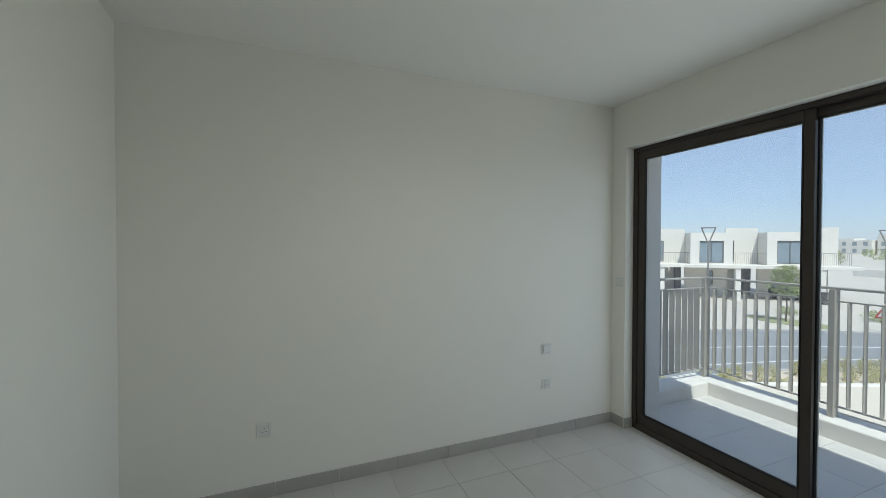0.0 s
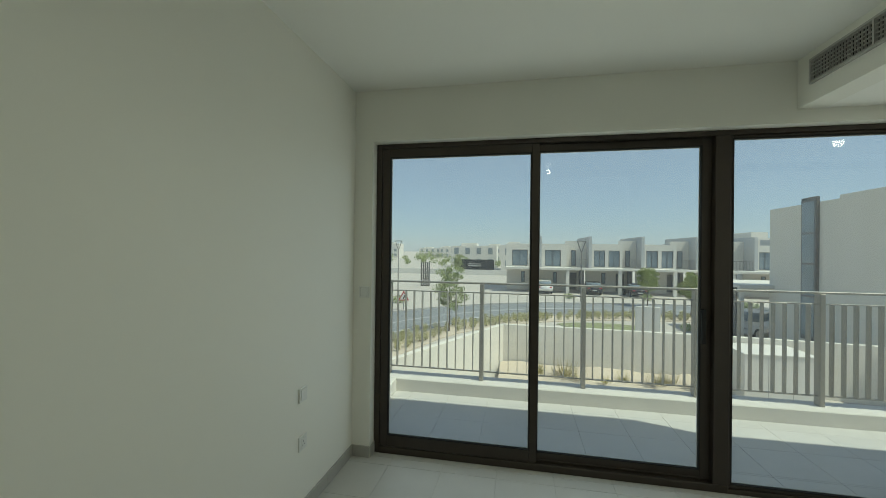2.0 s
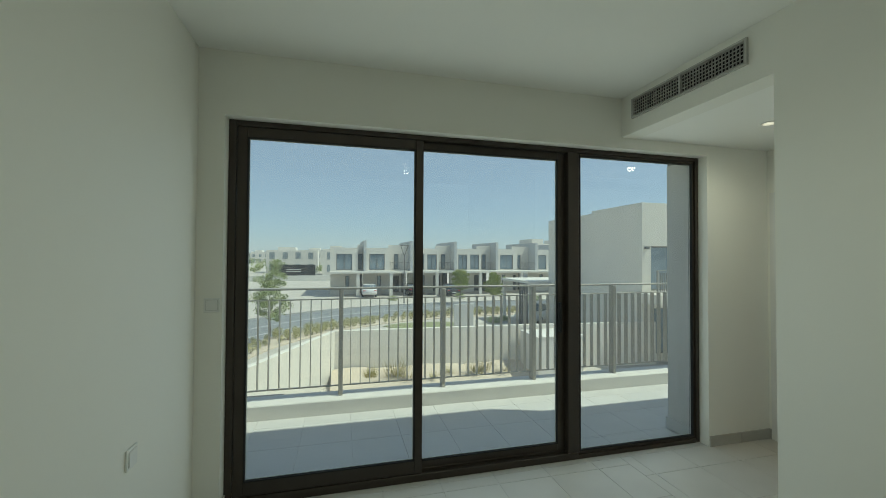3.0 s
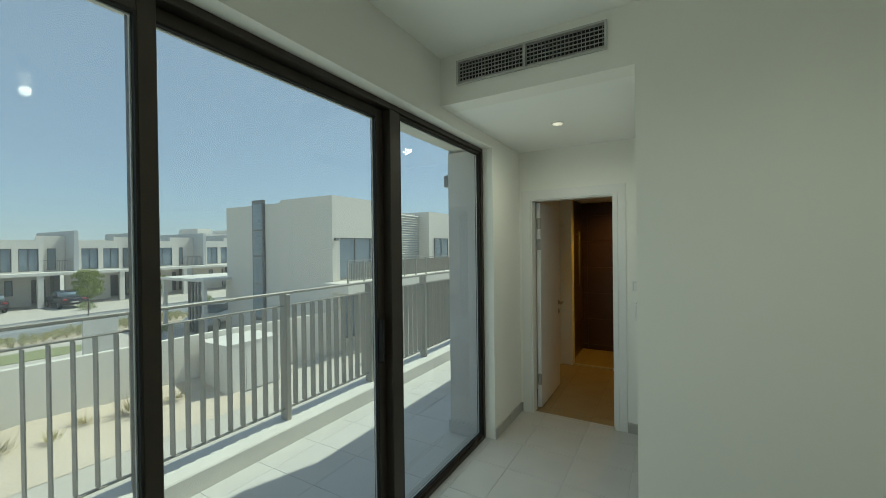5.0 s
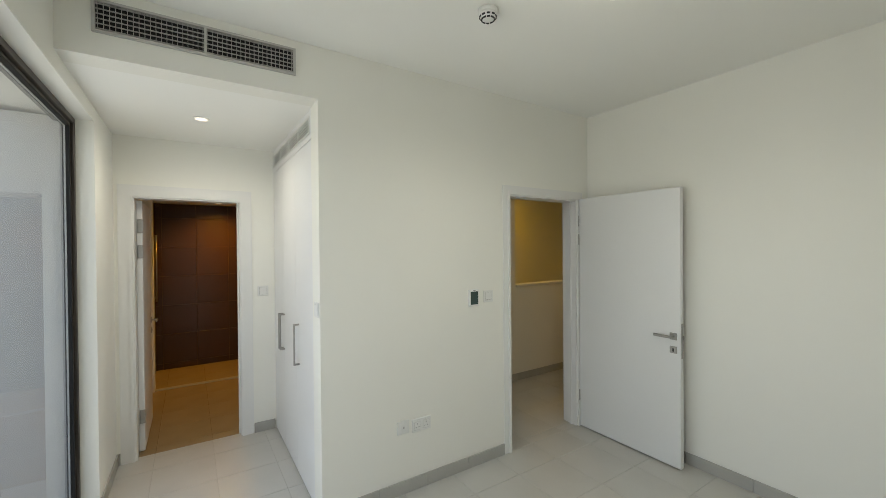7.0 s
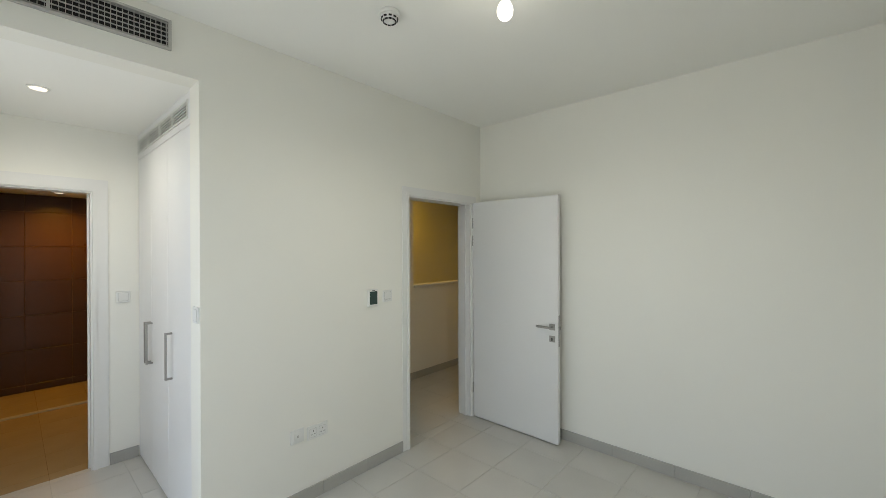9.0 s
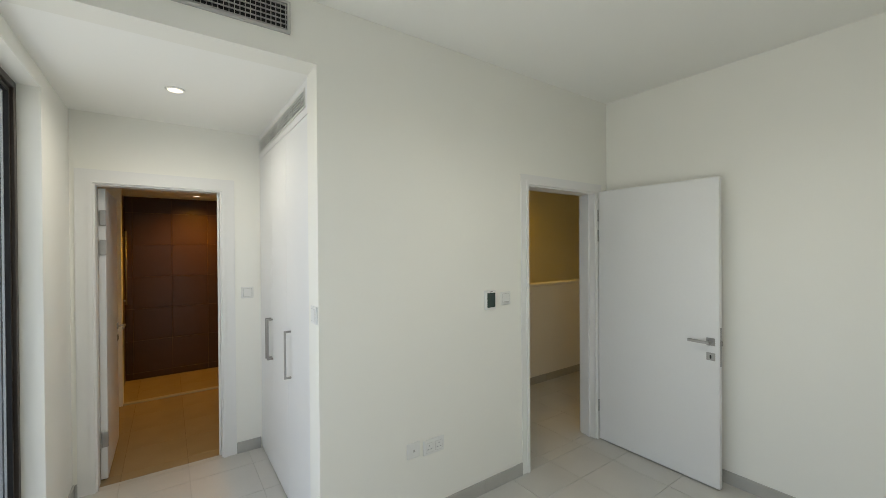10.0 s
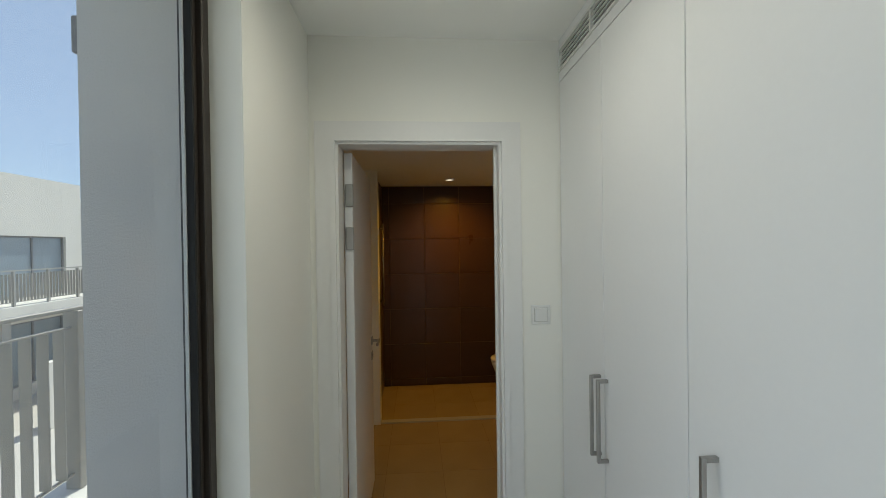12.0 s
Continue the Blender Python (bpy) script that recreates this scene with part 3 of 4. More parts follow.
part("slot", B(-0.025, 0.025, -0.0133, -0.0124, -0.026, -0.022), M_GRILLE, p)
p = thing("thermostat", pose(XE, -2.327, 1.285, 0, 0, FACE_W), "white wall thermostat with a dark green screen", "thermostat")
part("case", B(-0.045, 0.045, -0.020, 0, -0.064, 0.064, 0.004, 2), M_PLASTIC, p)
part("screen", B(-0.034, 0.036, -0.0215, -0.0195, -0.050, 0.048, 0.001), M_SCREEN, p, "dark green display")
part("logo_bar", B(-0.012, 0.012, -0.0208, -0.0198, 0.052, 0.057), M_DARKPL, p)
p = plate("light_switch", pose(XD, -1.083, 1.285, 0, 0, FACE_W), "white one-gang light switch beside the bathroom door", "switch", 0.090, 0.090, "switches")
rockers(p, 1)
p = plate("light_switch", pose(3.094, YW, 1.295, 0, 0, 180), "white one-gang light switch on the wall end", "switch", 0.090, 0.090, "switches")
rockers(p, 1)

# smoke detector, bulb, downlights
d = thing("smoke_detector", pose(2.21, -1.815, ZC), "white round smoke detector on the ceiling", "smoke detector")
part("base", lathe(bmesh.new(), [(0.052, 0), (0.052, -0.014), (0.048, -0.018)], 28), M_PLASTIC, d, "", True)
part("dome", lathe(bmesh.new(), [(0.045, -0.018), (0.043, -0.030), (0.036, -0.044), (0.020, -0.052), (0.006, -0.055)], 28), M_PLASTIC, d, "", True)
for k in range(10):
    a = 2 * math.pi * k / 10
    for r, z in ((0.0425, -0.036), (0.033, -0.048)):
        bm = B(-0.008, 0.008, -0.002, 0.003, -0.0035, 0.0035)
        bmesh.ops.transform(bm, matrix=pose(r * math.cos(a), r * math.sin(a), z, 0, 0, math.degrees(a) + 90), verts=bm.verts)
        part("vent_slot", bm, M_DARKPL, d)
b = thing("ceiling_bulb", pose(1.635, -2.015, ZC), "lit bare bulb in a white lamp holder", "lamp")
part("rose", lathe(bmesh.new(), [(0.040, 0), (0.040, -0.010), (0.030, -0.018)], 24), M_PLASTIC, b, "", True)
part("collar", lathe(bmesh.new(), [(0.019, -0.018), (0.021, -0.05), (0.019, -0.055)], 20), M_DARKPL, b, "black lamp holder collar", True)
part("holder", lathe(bmesh.new(), [(0.017, -0.055), (0.019, -0.09), (0.026, -0.105)], 20), M_PLASTIC, b, "", True)
part("globe", lathe(bmesh.new(), [(0.026, -0.105), (0.034, -0.122), (0.037, -0.140), (0.033, -0.160), (0.022, -0.174), (0.006, -0.180)], 24), M_BULB, b, "glowing bulb", True)


def downlight(x, y, z):
    d = thing("downlight", pose(x, y, z), "small round recessed downlight, lit", "lamp", "downlights")
    bm = bmesh.new()
    lathe(bm, [(0.050, 0), (0.050, -0.004), (0.040, -0.006)], 28)
    part("trim_ring", bm, M_PLASTIC, d, "", True)
    part("lens", lathe(bmesh.new(), [(0.037, -0.0061), (0.037, -0.008), (0.030, -0.009)], 28), M_LED, d, "glowing lens", True)


downlight(3.805, -0.60, ZB)
downlight(6.83, -0.86, 2.30)
downlight(5.1, -4.6, ZC)
# out-of-view fixture added for the landing fill lamp
downlight(3.72, -4.60, ZC)

# ---- built-in cupboard of the passage ----
FY = YW - 0.006                                     # face of the cupboard doors
cup = thing("built_in_cupboard", pose(0, 0, 0), "white built-in cupboard with three tall doors and steel handles", "cupboard")
part("side_panel", B(3.201, 3.212, -1.80, FY - 0.02, 0.0, 2.558), M_DOOR, cup)
part("fascia", B(3.212, XD - 0.001, -1.24, FY, 2.526, 2.566, 0.0005), M_DOOR, cup)
part("fascia", B(3.212, XD - 0.001, -1.24, FY, 2.374, 2.416, 0.0005), M_DOOR, cup)
part("fascia", B(3.212, 3.252, -1.24, FY, 2.416, 2.526, 0.0005), M_DOOR, cup)
part("plinth", B(3.212, XD - 0.001, -1.27, -1.245, 0.0, 0.06), M_DOOR, cup)
EDGES = (3.214, 3.708, 4.152, XD - 0.004)
for k, (a, c) in enumerate(zip(EDGES, EDGES[1:])):
    dr = part("door", B(a + 0.0015, c - 0.0015, -1.230, FY, 0.012, 2.370, 0.0015), M_DOOR, cup)
    hx = (3.611, 4.126, 4.180)[k]
    h = part("handle", B(hx - 0.006, hx + 0.006, FY + 0.030, FY + 0.042, 0.825, 1.125, 0.0015), M_STEEL, dr, "square brushed steel pull handle")
    for z in (0.825, 1.113):
        part("handle_foot", B(hx - 0.006, hx + 0.006, FY, FY + 0.030, z, z + 0.012, 0.001), M_STEEL, h)
grille(pose(3.909, FY + 0.001, 2.471, 0, 0, 180), 1.29, 0.092, 0, 5, "white slotted air grille over the cupboard doors", 4, M_WHITEGR, 0.0022, 0.008, M_SHADE)

# ---- bathroom ----
t = thing("toilet", pose(6.84, -1.52, 0), "white ceramic toilet beside the shower", "toilet")
prof = [(0.13, 0), (0.12, 0.10), (0.15, 0.24), (0.19, 0.36), (0.195, 0.40)]
part("bowl", lathe(bmesh.new(), prof, 28, m=Matrix.Diagonal((0.95, 1.25, 1, 1))), M_CERAMIC, t, "", True)
part("lid", lathe(bmesh.new(), [(0.195, 0.402), (0.20, 0.415), (0.19, 0.43)], 28, m=Matrix.Diagonal((0.95, 1.25, 1, 1))), M_CERAMIC, t, "", True)
part("cistern", B(-0.19, 0.19, -0.375, -0.20, 0.40, 0.80, 0.02, 3), M_CERAMIC, t)
r = thing("towel_rail", pose(6.85, -0.125, 1.30), "upright pale shower rail on the dark tiles", "shower rail")
part("rail", tube(bmesh.new(), (0, -0.035, -0.30), (0, -0.035, 0.55), 0.011, 0.011, 12), M_STEEL, r, "", True)
for z in (-0.25, 0.5):
    part("bracket", tube(bmesh.new(), (0, 0.012, z), (0, -0.035, z), 0.012, 0.012, 10), M_STEEL, r)

# ---- balcony ----
slab = setting("balcony_slab", B(-0.40, 12.0, YO + 0.006, 1.79, -0.32, -0.035), M_RENDER, "off-white rendered balcony slab", "balcony")
bm = bmesh.new()
box(bm, -0.40, 12.0, 1.49, 1.79, -0.035, 0.12, 0.01)
box(bm, -0.40, -0.12, YO + 0.01, 1.49, -0.035, 0.12, 0.01)
setting("balcony_kerb", bm, M_RENDER, "off-white rendered kerb under the balcony railing", "kerb")
RY = 1.655
rail = thing("balcony_railing", pose(0, RY, 0.12), "grey-brown painted metal balcony railing with flat slats", "railing")


def rail_run(x0, x1, posts, slats_from=None):
    part("handrail", B(x0, x1, -0.028, 0.028, 1.120, 1.142, 0.004), M_RAIL, rail)
    part("top_rail", B(x0, x1, -0.012, 0.012, 1.012, 1.024, 0.002), M_RAIL, rail)
    part("bottom_rail", B(x0, x1, -0.012, 0.012, 0.092, 0.104, 0.002), M_RAIL, rail)
    for a, c in zip(posts, posts[1:]):
        n = round((c - a) / 0.1027)
        for k in range(1, n):
            x = a + (c - a) * k / n
            s = new("slat", SLAT)
            s.parent, s.location = rail, (x, 0, 0.104)
    for x in posts:
        part("post", B(x - 0.023, x + 0.023, -0.045, 0.045, 0.0, 1.120, 0.004), M_RAIL, rail)


bm = B(-0.0035, 0.0035, -0.032, 0.032, 0, 0.908, 0.001)
SLAT = bpy.data.meshes.new("slat")
bm.to_mesh(SLAT)
bm.free()
SLAT.materials.append(M_RAIL)
POSTS = [-0.270 + 1.130 * k for k in range(10)]
rail_run(-0.270, POSTS[-1], POSTS)
side = thing("balcony_side_railing", pose(-0.270, RY - 0.05, 0.12, 0, 0, -90), "grey-brown painted metal railing at the balcony end", "railing")
part("handrail", B(0.0, 1.15, -0.028, 0.028, 1.120, 1.142, 0.004), M_RAIL, side)
part("top_rail", B(0.0, 1.15, -0.012, 0.012, 1.012, 1.024, 0.002), M_RAIL, side)
part("bottom_rail", B(0.0, 1.15, -0.012, 0.012, 0.092, 0.104, 0.002), M_RAIL, side)
for k in range(1, 12):
    s = new("slat", SLAT)
    s.parent, s.location = side, (0.0995 * k, 0, 0.104)
part("post", B(1.127, 1.173, -0.03, 0.03, 0, 1.12, 0.004), M_RAIL, side)
w = thing("wall_light", pose(4.06, YO + 0.006, 2.257), "grey metal box wall light on the outside wall", "lamp")
part("body", B(-0.06, 0.06, 0.0, 0.11, -0.055, 0.055, 0.004), M_SLATGREY, w)
part("diffuser", B(-0.05, 0.05, 0.01, 0.10, -0.059, -0.0545), M_PLASTIC, w)

# ---- outside ground ----
G = -3.45
setting("ground", B(-900, 900, -60, 1500, G - 0.5, G), M_PAVE, "pale paved and sandy ground", "ground")


def ribbon(pts, width, z0, z1, off=0.0, close=False):
    """A band of the given width along a smooth line through pts."""
    P = [Vector((*p, 0)) for p in pts]
    line = []
    for i in range(len(P) - 1):
        a, b, c, d = P[max(i - 1, 0)], P[i], P[i + 1], P[min(i + 2, len(P) - 1)]
        for k in range(8):
            u = k / 8
            line.append(0.5 * ((2 * b) + (c - a) * u + (2 * a - 5 * b + 4 * c - d) * u * u + (3 * b - a - 3 * c + d) * u ** 3))
    line.append(P[-1])
    bm = bmesh.new()
    prev = None
    for i, p in enumerate(line):
        t = (line[min(i + 1, len(line) - 1)] - line[max(i - 1, 0)]).normalized()
        s = Vector((-t.y, t.x, 0))
        l, r = p + s * (off + width / 2), p + s * (off - width / 2)
        q = [bm.verts.new((v.x, v.y, z)) for v, z in ((l, z0), (l, z1), (r, z1), (r, z0))]
        if prev:
            for k in range(4):
                bm.faces.new((prev[k], prev[(k + 1) % 4], q[(k + 1) % 4], q[k]))
        else:
            bm.faces.new(q[::-1])
        prev = q
    bm.faces.new(prev)
    return bm, line


ROAD = [(-13, -30), (-12, -5), (-10.8, 12), (-8.6, 20.5), (-4.8, 27.2), (1.5, 32.3), (9, 34.6), (20, 35.6), (60, 36)]
setting("road", ribbon(ROAD, 7.0, G - 0.1, G + 0.006)[0], M_ASPH, "grey asphalt road curving past the houses", "road")
for s in (-1, 1):
    setting("road_kerb", ribbon(ROAD, 0.16, G - 0.1, G + 0.09, s * 3.58)[0], M_KERB, "concrete kerb along the road", "kerb")
setting("road_line", ribbon(ROAD, 0.12, G, G + 0.010, 0.0)[0], M_LINE, "white painted line on the road", "road marking")
setting("road_line_edge", ribbon(ROAD[2:6], 0.12, G, G + 0.010, -2.2)[0], M_LINE, "white painted line on the road", "road marking")
setting("planting_bed", ribbon([(-9.5, -8), (-6.6, 8), (-5.3, 16), (-2.6, 22.5), (3.0, 27.4), (10, 29.6), (22, 30.6)], 2.2, G - 0.1, G + 0.05)[0], M_SAND, "sandy planting bed beside the road", "ground")


def disc(name, x, y, rx, ry, z, material, label, category, seed):
    rnd = random.Random(seed)
    bm = bmesh.new()
    n = 40
    pts = [(x + rx * math.cos(2 * math.pi * i / n) * rnd.uniform(0.93, 1.04), y + ry * math.sin(2 * math.pi * i / n) * rnd.uniform(0.93, 1.04)) for i in range(n)]
    top = [bm.verts.new((a, c, z)) for a, c in pts]
    bot = [bm.verts.new((a, c, G - 0.1)) for a, c in pts]
    bm.faces.new(top)
    for i in range(n):
        bm.faces.new((top[i], top[(i + 1) % n], bot[(i + 1) % n], bot[i]))
    return setting(name, bm, material, label, category)


disc("lawn_patch", 6.9, 25.6, 3.0, 1.2, G + 0.03, M_LAWN, "oval patch of green lawn", "lawn", 1)
disc("lawn_verge", -12.3, 27.5, 2.4, 1.2, G + 0.03, M_LAWN, "small grass island by the driveway", "lawn", 2)

# yard wall
YARD = [(-7.0, -8.0), (-4.2, 3.0), (-2.35, 7.5), (0.55, 13.9), (9.1, 13.6), (15.3, 12.9)]


def wall_run(name, a, b, t, h, material, label):
    a, b = Vector((*a, 0)), Vector((*b, 0))
    d = (b - a)
    bm = B(0, d.length, -t / 2, t / 2, -0.3, h, 0.01)
    bmesh.ops.transform(bm, matrix=pose(a.x, a.y, G, 0, 0, math.degrees(math.atan2(d.y, d.x))), verts=bm.verts)
    return setting(name, bm, material, label, "wall")


for a, b in zip(YARD, YARD[1:]):
    wall_run("yard_wall", a, b, 0.2, 2.0, M_HOUSE2, "off-white rendered yard wall")
wall_run("yard_wall_north", (7.85, 21.5), (9.1, 21.35), 0.25, 2.0, M_RENDER, "short off-white rendered wall end beside the shrubs")
wall_run("yard_wall_near", (-0.3, 5.6), (12, 5.6), 0.2, 0.9, M_RENDER, "low off-white rendered garden wall")
bm = bmesh.new()
rnd = random.Random(5)
rows = []
for i in range(34):                                  # sand banked up against the wall
    x = 0.5 + i * 0.26
    h = 0.34 + 0.035 * math.sin(i * 0.5) + rnd.uniform(-0.02, 0.02)
    rows.append([bm.verts.new((x, 10.6 + 0.62 * k * 0.83 + (0.02 if k == 5 else 0), G + 0.012 + h * (k / 5) ** 1.6)) for k in range(7)])
for r0, r1 in zip(rows, rows[1:]):
    for k in range(6):
        f = bm.faces.new((r0[k], r1[k], r1[k + 1], r0[k + 1]))
        f.smooth = True
setting("sand_strip", bm, M_SAND, "strip of bare sand along the yard wall", "ground")
gate = thing("yard_gate", pose(-1.20, 6.6, G), "dark metal yard gate with upright bars", "gate")
part("top_bar", B(0, 0.86, -0.02, 0.02, 1.95, 2.00), M_SLATGREY, gate)
part("low_bar", B(0, 0.86, -0.02, 0.02, 0.08, 0.14), M_SLATGREY, gate)
for x in (0.0, 0.81):
    part("gate_post", B(x, x + 0.05, -0.025, 0.025, 0.0, 1.95), M_SLATGREY, gate)
for k in range(1, 7):
    part("bar", B(0.118 * k, 0.118 * k + 0.035, -0.015, 0.015, 0.14, 1.95), M_SLATGREY, gate)


# ---- plants ----
def leaves(bm, rnd, centre, radius, count, size, flat=1.0):
    for _ in range(count):
        while True:
            v = Vector((rnd.uniform(-1, 1), rnd.uniform(-1, 1), rnd.uniform(-1, 1)))
            if 0.25 < v.length < 1:
                break
        p = Vector(centre) + Vector((v.x * radius, v.y * radius, v.z * radius * flat))
        q = Euler((rnd.uniform(0, 6), rnd.uniform(0, 6), rnd.uniform(0, 6))).to_matrix()
        s = size * rnd.uniform(0.6, 1.3)
        c = [bm.verts.new(p + q @ Vector(o)) for o in ((-s, 0, 0), (0, -s * 0.45, 0.1 * s), (s, 0, 0), (0, s * 0.45, 0.1 * s))]
        bm.faces.new(c)


def tree(x, y, height, crown, material, label, seed, dense=1.0, base=0.45):
    """Slim trunk that runs up through an oval, airy crown of leaf clumps on short rising limbs."""
    rnd = random.Random(seed)
    t = thing("tree", pose(x, y, G), label, "tree", "street trees")
    bm, cl = bmesh.new(), bmesh.new()
    z0 = base * height
    knots = [(0, 0, -0.1), (0.04, 0.01, z0 * 0.6), (-0.02, 0.03, z0 + 0.25 * (height - z0)), (0.05, -0.02, z0 + 0.7 * (height - z0)), (0.02, 0.02, height * 0.96)]
    for k in range(4):
        tube(bm, knots[k], knots[k + 1], 0.055 - 0.012 * k, 0.043 - 0.012 * k)
    for k in range(30):
        u = (k + rnd.uniform(0, 1)) / 30
        wide = crown * (0.30 + 0.70 * math.sin(math.pi * min(1.0, 0.18 + 0.80 * u)) ** 0.8) * rnd.uniform(0.45, 1.0)
        if 0.55 < u < 0.66:
            wide *= 0.6
        a = 2.4 * k + rnd.uniform(-0.5, 0.5)
        z = z0 + u * (height - z0) * 0.94
        tip = Vector((wide * math.cos(a), wide * math.sin(a), z + 0.12 * wide))
        tube(bm, (0.02, 0.01, max(z0 * 0.9, z - 0.45 * wide)), tip, 0.016, 0.004, 5)
        for f in (0.55, 0.95):
            c = Vector((0, 0, z)).lerp(tip, f) + Vector([rnd.uniform(-0.14, 0.14) * crown for _ in range(3)])
            leaves(cl, rnd, c, crown * rnd.uniform(0.16, 0.30), int(55 * dense), 0.06, 0.8)
    part("trunk", bm, M_BARK, t, "slim brown trunk with thin limbs")
    part("crown", cl, material, t, "airy leafy crown")
    return t


tree(-3.06, 21.2, 4.05, 1.15, M_LEAF, "young green street tree with a leafy oval crown", 3, 1.5, 0.38)
tree(13.1, 37.3, 3.6, 1.15, M_LEAF2, "young yellow-green street tree", 4, 2.0)
tree(14.5, 31.2, 3.5, 1.15, M_LEAF2, "young yellow-green street tree", 5, 2.0)
tree(-12.4, 27.4, 3.7, 1.0, M_LEAF, "young green street tree by the white house", 6)
tree(-9.0, 62.0, 4.5, 1.6, M_LEAF, "green tree beside the far road", 7)


def shrub(name, material, label, group, radius, seed, count=110, size=0.05, flat=0.8):
    rnd = random.Random(seed)
    s = thing(name, pose(0, 0, 0), label, "shrub", group)
    bm = bmesh.new()
    for _ in range(4):
        leaves(bm, rnd, (rnd.uniform(-0.4, 0.4) * radius, rnd.uniform(-0.4, 0.4) * radius, radius * flat * rnd.uniform(0.6, 0.95)), radius * 0.7, count // 4, size, flat)
    part("foliage", bm, material, s)
    st = bmesh.new()
    for k in range(4):
        tube(st, (0, 0, -0.03), (radius * 0.4 * math.cos(k * 1.6), radius * 0.4 * math.sin(k * 1.6), radius * 0.9), 0.012, 0.005, 5)
    part("stems", st, M_BARK, s)
    return s


proto = [shrub("shrub", M_SHRUB, "small olive-green shrub in the sandy bed", "bed shrubs", 0.32, 20 + k, 420, 0.036, 1.25) for k in range(3)]
_, bed = ribbon([(-9.5, -8), (-6.6, 8), (-5.3, 16), (-2.6, 22.5), (3.0, 27.4), (10, 29.6), (22, 30.6)], 1, 0, 1)
rnd = random.Random(8)
used, acc, last = 0, 0.0, bed[0]
spots = []
for i, p in enumerate(bed[1:]):
    steps = max(1, int((p - last).length / 0.44))
    for k in range(steps):
        c = last.lerp(p, k / steps)
        if c.y > 6:
            tdir = (p - last).normalized()
            for s in (-0.55, 0.45):
                spots.append(c + Vector((-tdir.y, tdir.x, 0)) * (s + rnd.uniform(-0.2, 0.2)))
    last = p
for i, c in enumerate(spots[:230]):
    m = pose(c.x, c.y, G + 0.05, 0, 0, rnd.uniform(0, 360)) @ Matrix.Scale(rnd.uniform(0.65, 1.05), 4)
    if i < 3:
        proto[i].matrix_basis = m
    else:
        o = copy_thing(proto[i % 3], m)
        o.scale = [rnd.uniform(0.65, 1.05)] * 3
hed = shrub("hedge", M_LEAF, "low rounded dark green hedge by the driveway", "driveway hedges", 0.9, 30, 700, 0.06, 0.5)
hed.matrix_basis = pose(14.7, 42.3, G)
for x, y, s in ((6.6, 42.0, 0.8), (21.5, 37.0, 1.2), (-10.0, 33.2, 1.0), (12.2, 25.4, 0.7), (13.4, 26.2, 0.6), (-13.8, 30.6, 0.8)):
    o = copy_thing(hed, pose(x, y, G, 0, 0, 40 * s))
    o.scale = (s * 1.3, s, s)
tuft = thing("grass_tuft", pose(2.0, 12.9, G + 0.33), "dry yellow grass tuft in the sand", "grass", "grass tufts")
bm = bmesh.new()
rnd = random.Random(9)
for _ in range(90):
    a, r, h, l = rnd.uniform(0, 6.28), rnd.uniform(0, 0.22), rnd.uniform(0.2, 0.5), rnd.uniform(0.05, 0.25)
    x, y = r * math.cos(a), r * math.sin(a)
    v = [bm.verts.new(q) for q in ((x - 0.012, y, 0), (x + 0.012, y, 0), (x + l * math.cos(a), y + l * math.sin(a), h))]
    bm.faces.new(v)
part("blades", bm, M_DRY, tuft)
for x, y, s in ((3.0, 12.9, 1.2), (3.5, 12.6, 0.9), (5.2, 12.8, 0.7), (6.2, 12.6, 1.0), (6.7, 12.9, 0.9), (7.4, 12.5, 0.8), (4.4, 12.3, 0.5)):
    copy_thing(tuft, pose(x, y, G + 0.30, 0, 0, 90 * s)).scale = (1.5 * s, 1.5 * s, 1.3 * s)


# ---- houses across the road ----
def window_part(house, x0, x1, y, z0, z1, mullions=0, name="window"):
    f = bmesh.new()
    t = 0.06
    for q in ((x0, x0 + t, z0, z1), (x1 - t, x1, z0, z1), (x0 + t, x1 - t, z0, z0 + t), (x0 + t, x1 - t, z1 - t, z1)):
        box(f, q[0], q[1], y - 0.03, y + 0.08, q[2], q[3])
    for k in range(1, mullions + 1):
        x = x0 + (x1 - x0) * k / (mullions + 1)
        box(f, x - 0.03, x + 0.03, y - 0.02, y + 0.07, z0 + t, z1 - t)
    w = part(name, f, M_DARK, house)
    part("pane", B(x0 + t, x1 - t, y + 0.02, y + 0.05, z0 + t, z1 - t), M_FARGLASS, w, "dark reflecting window glass")
    return w


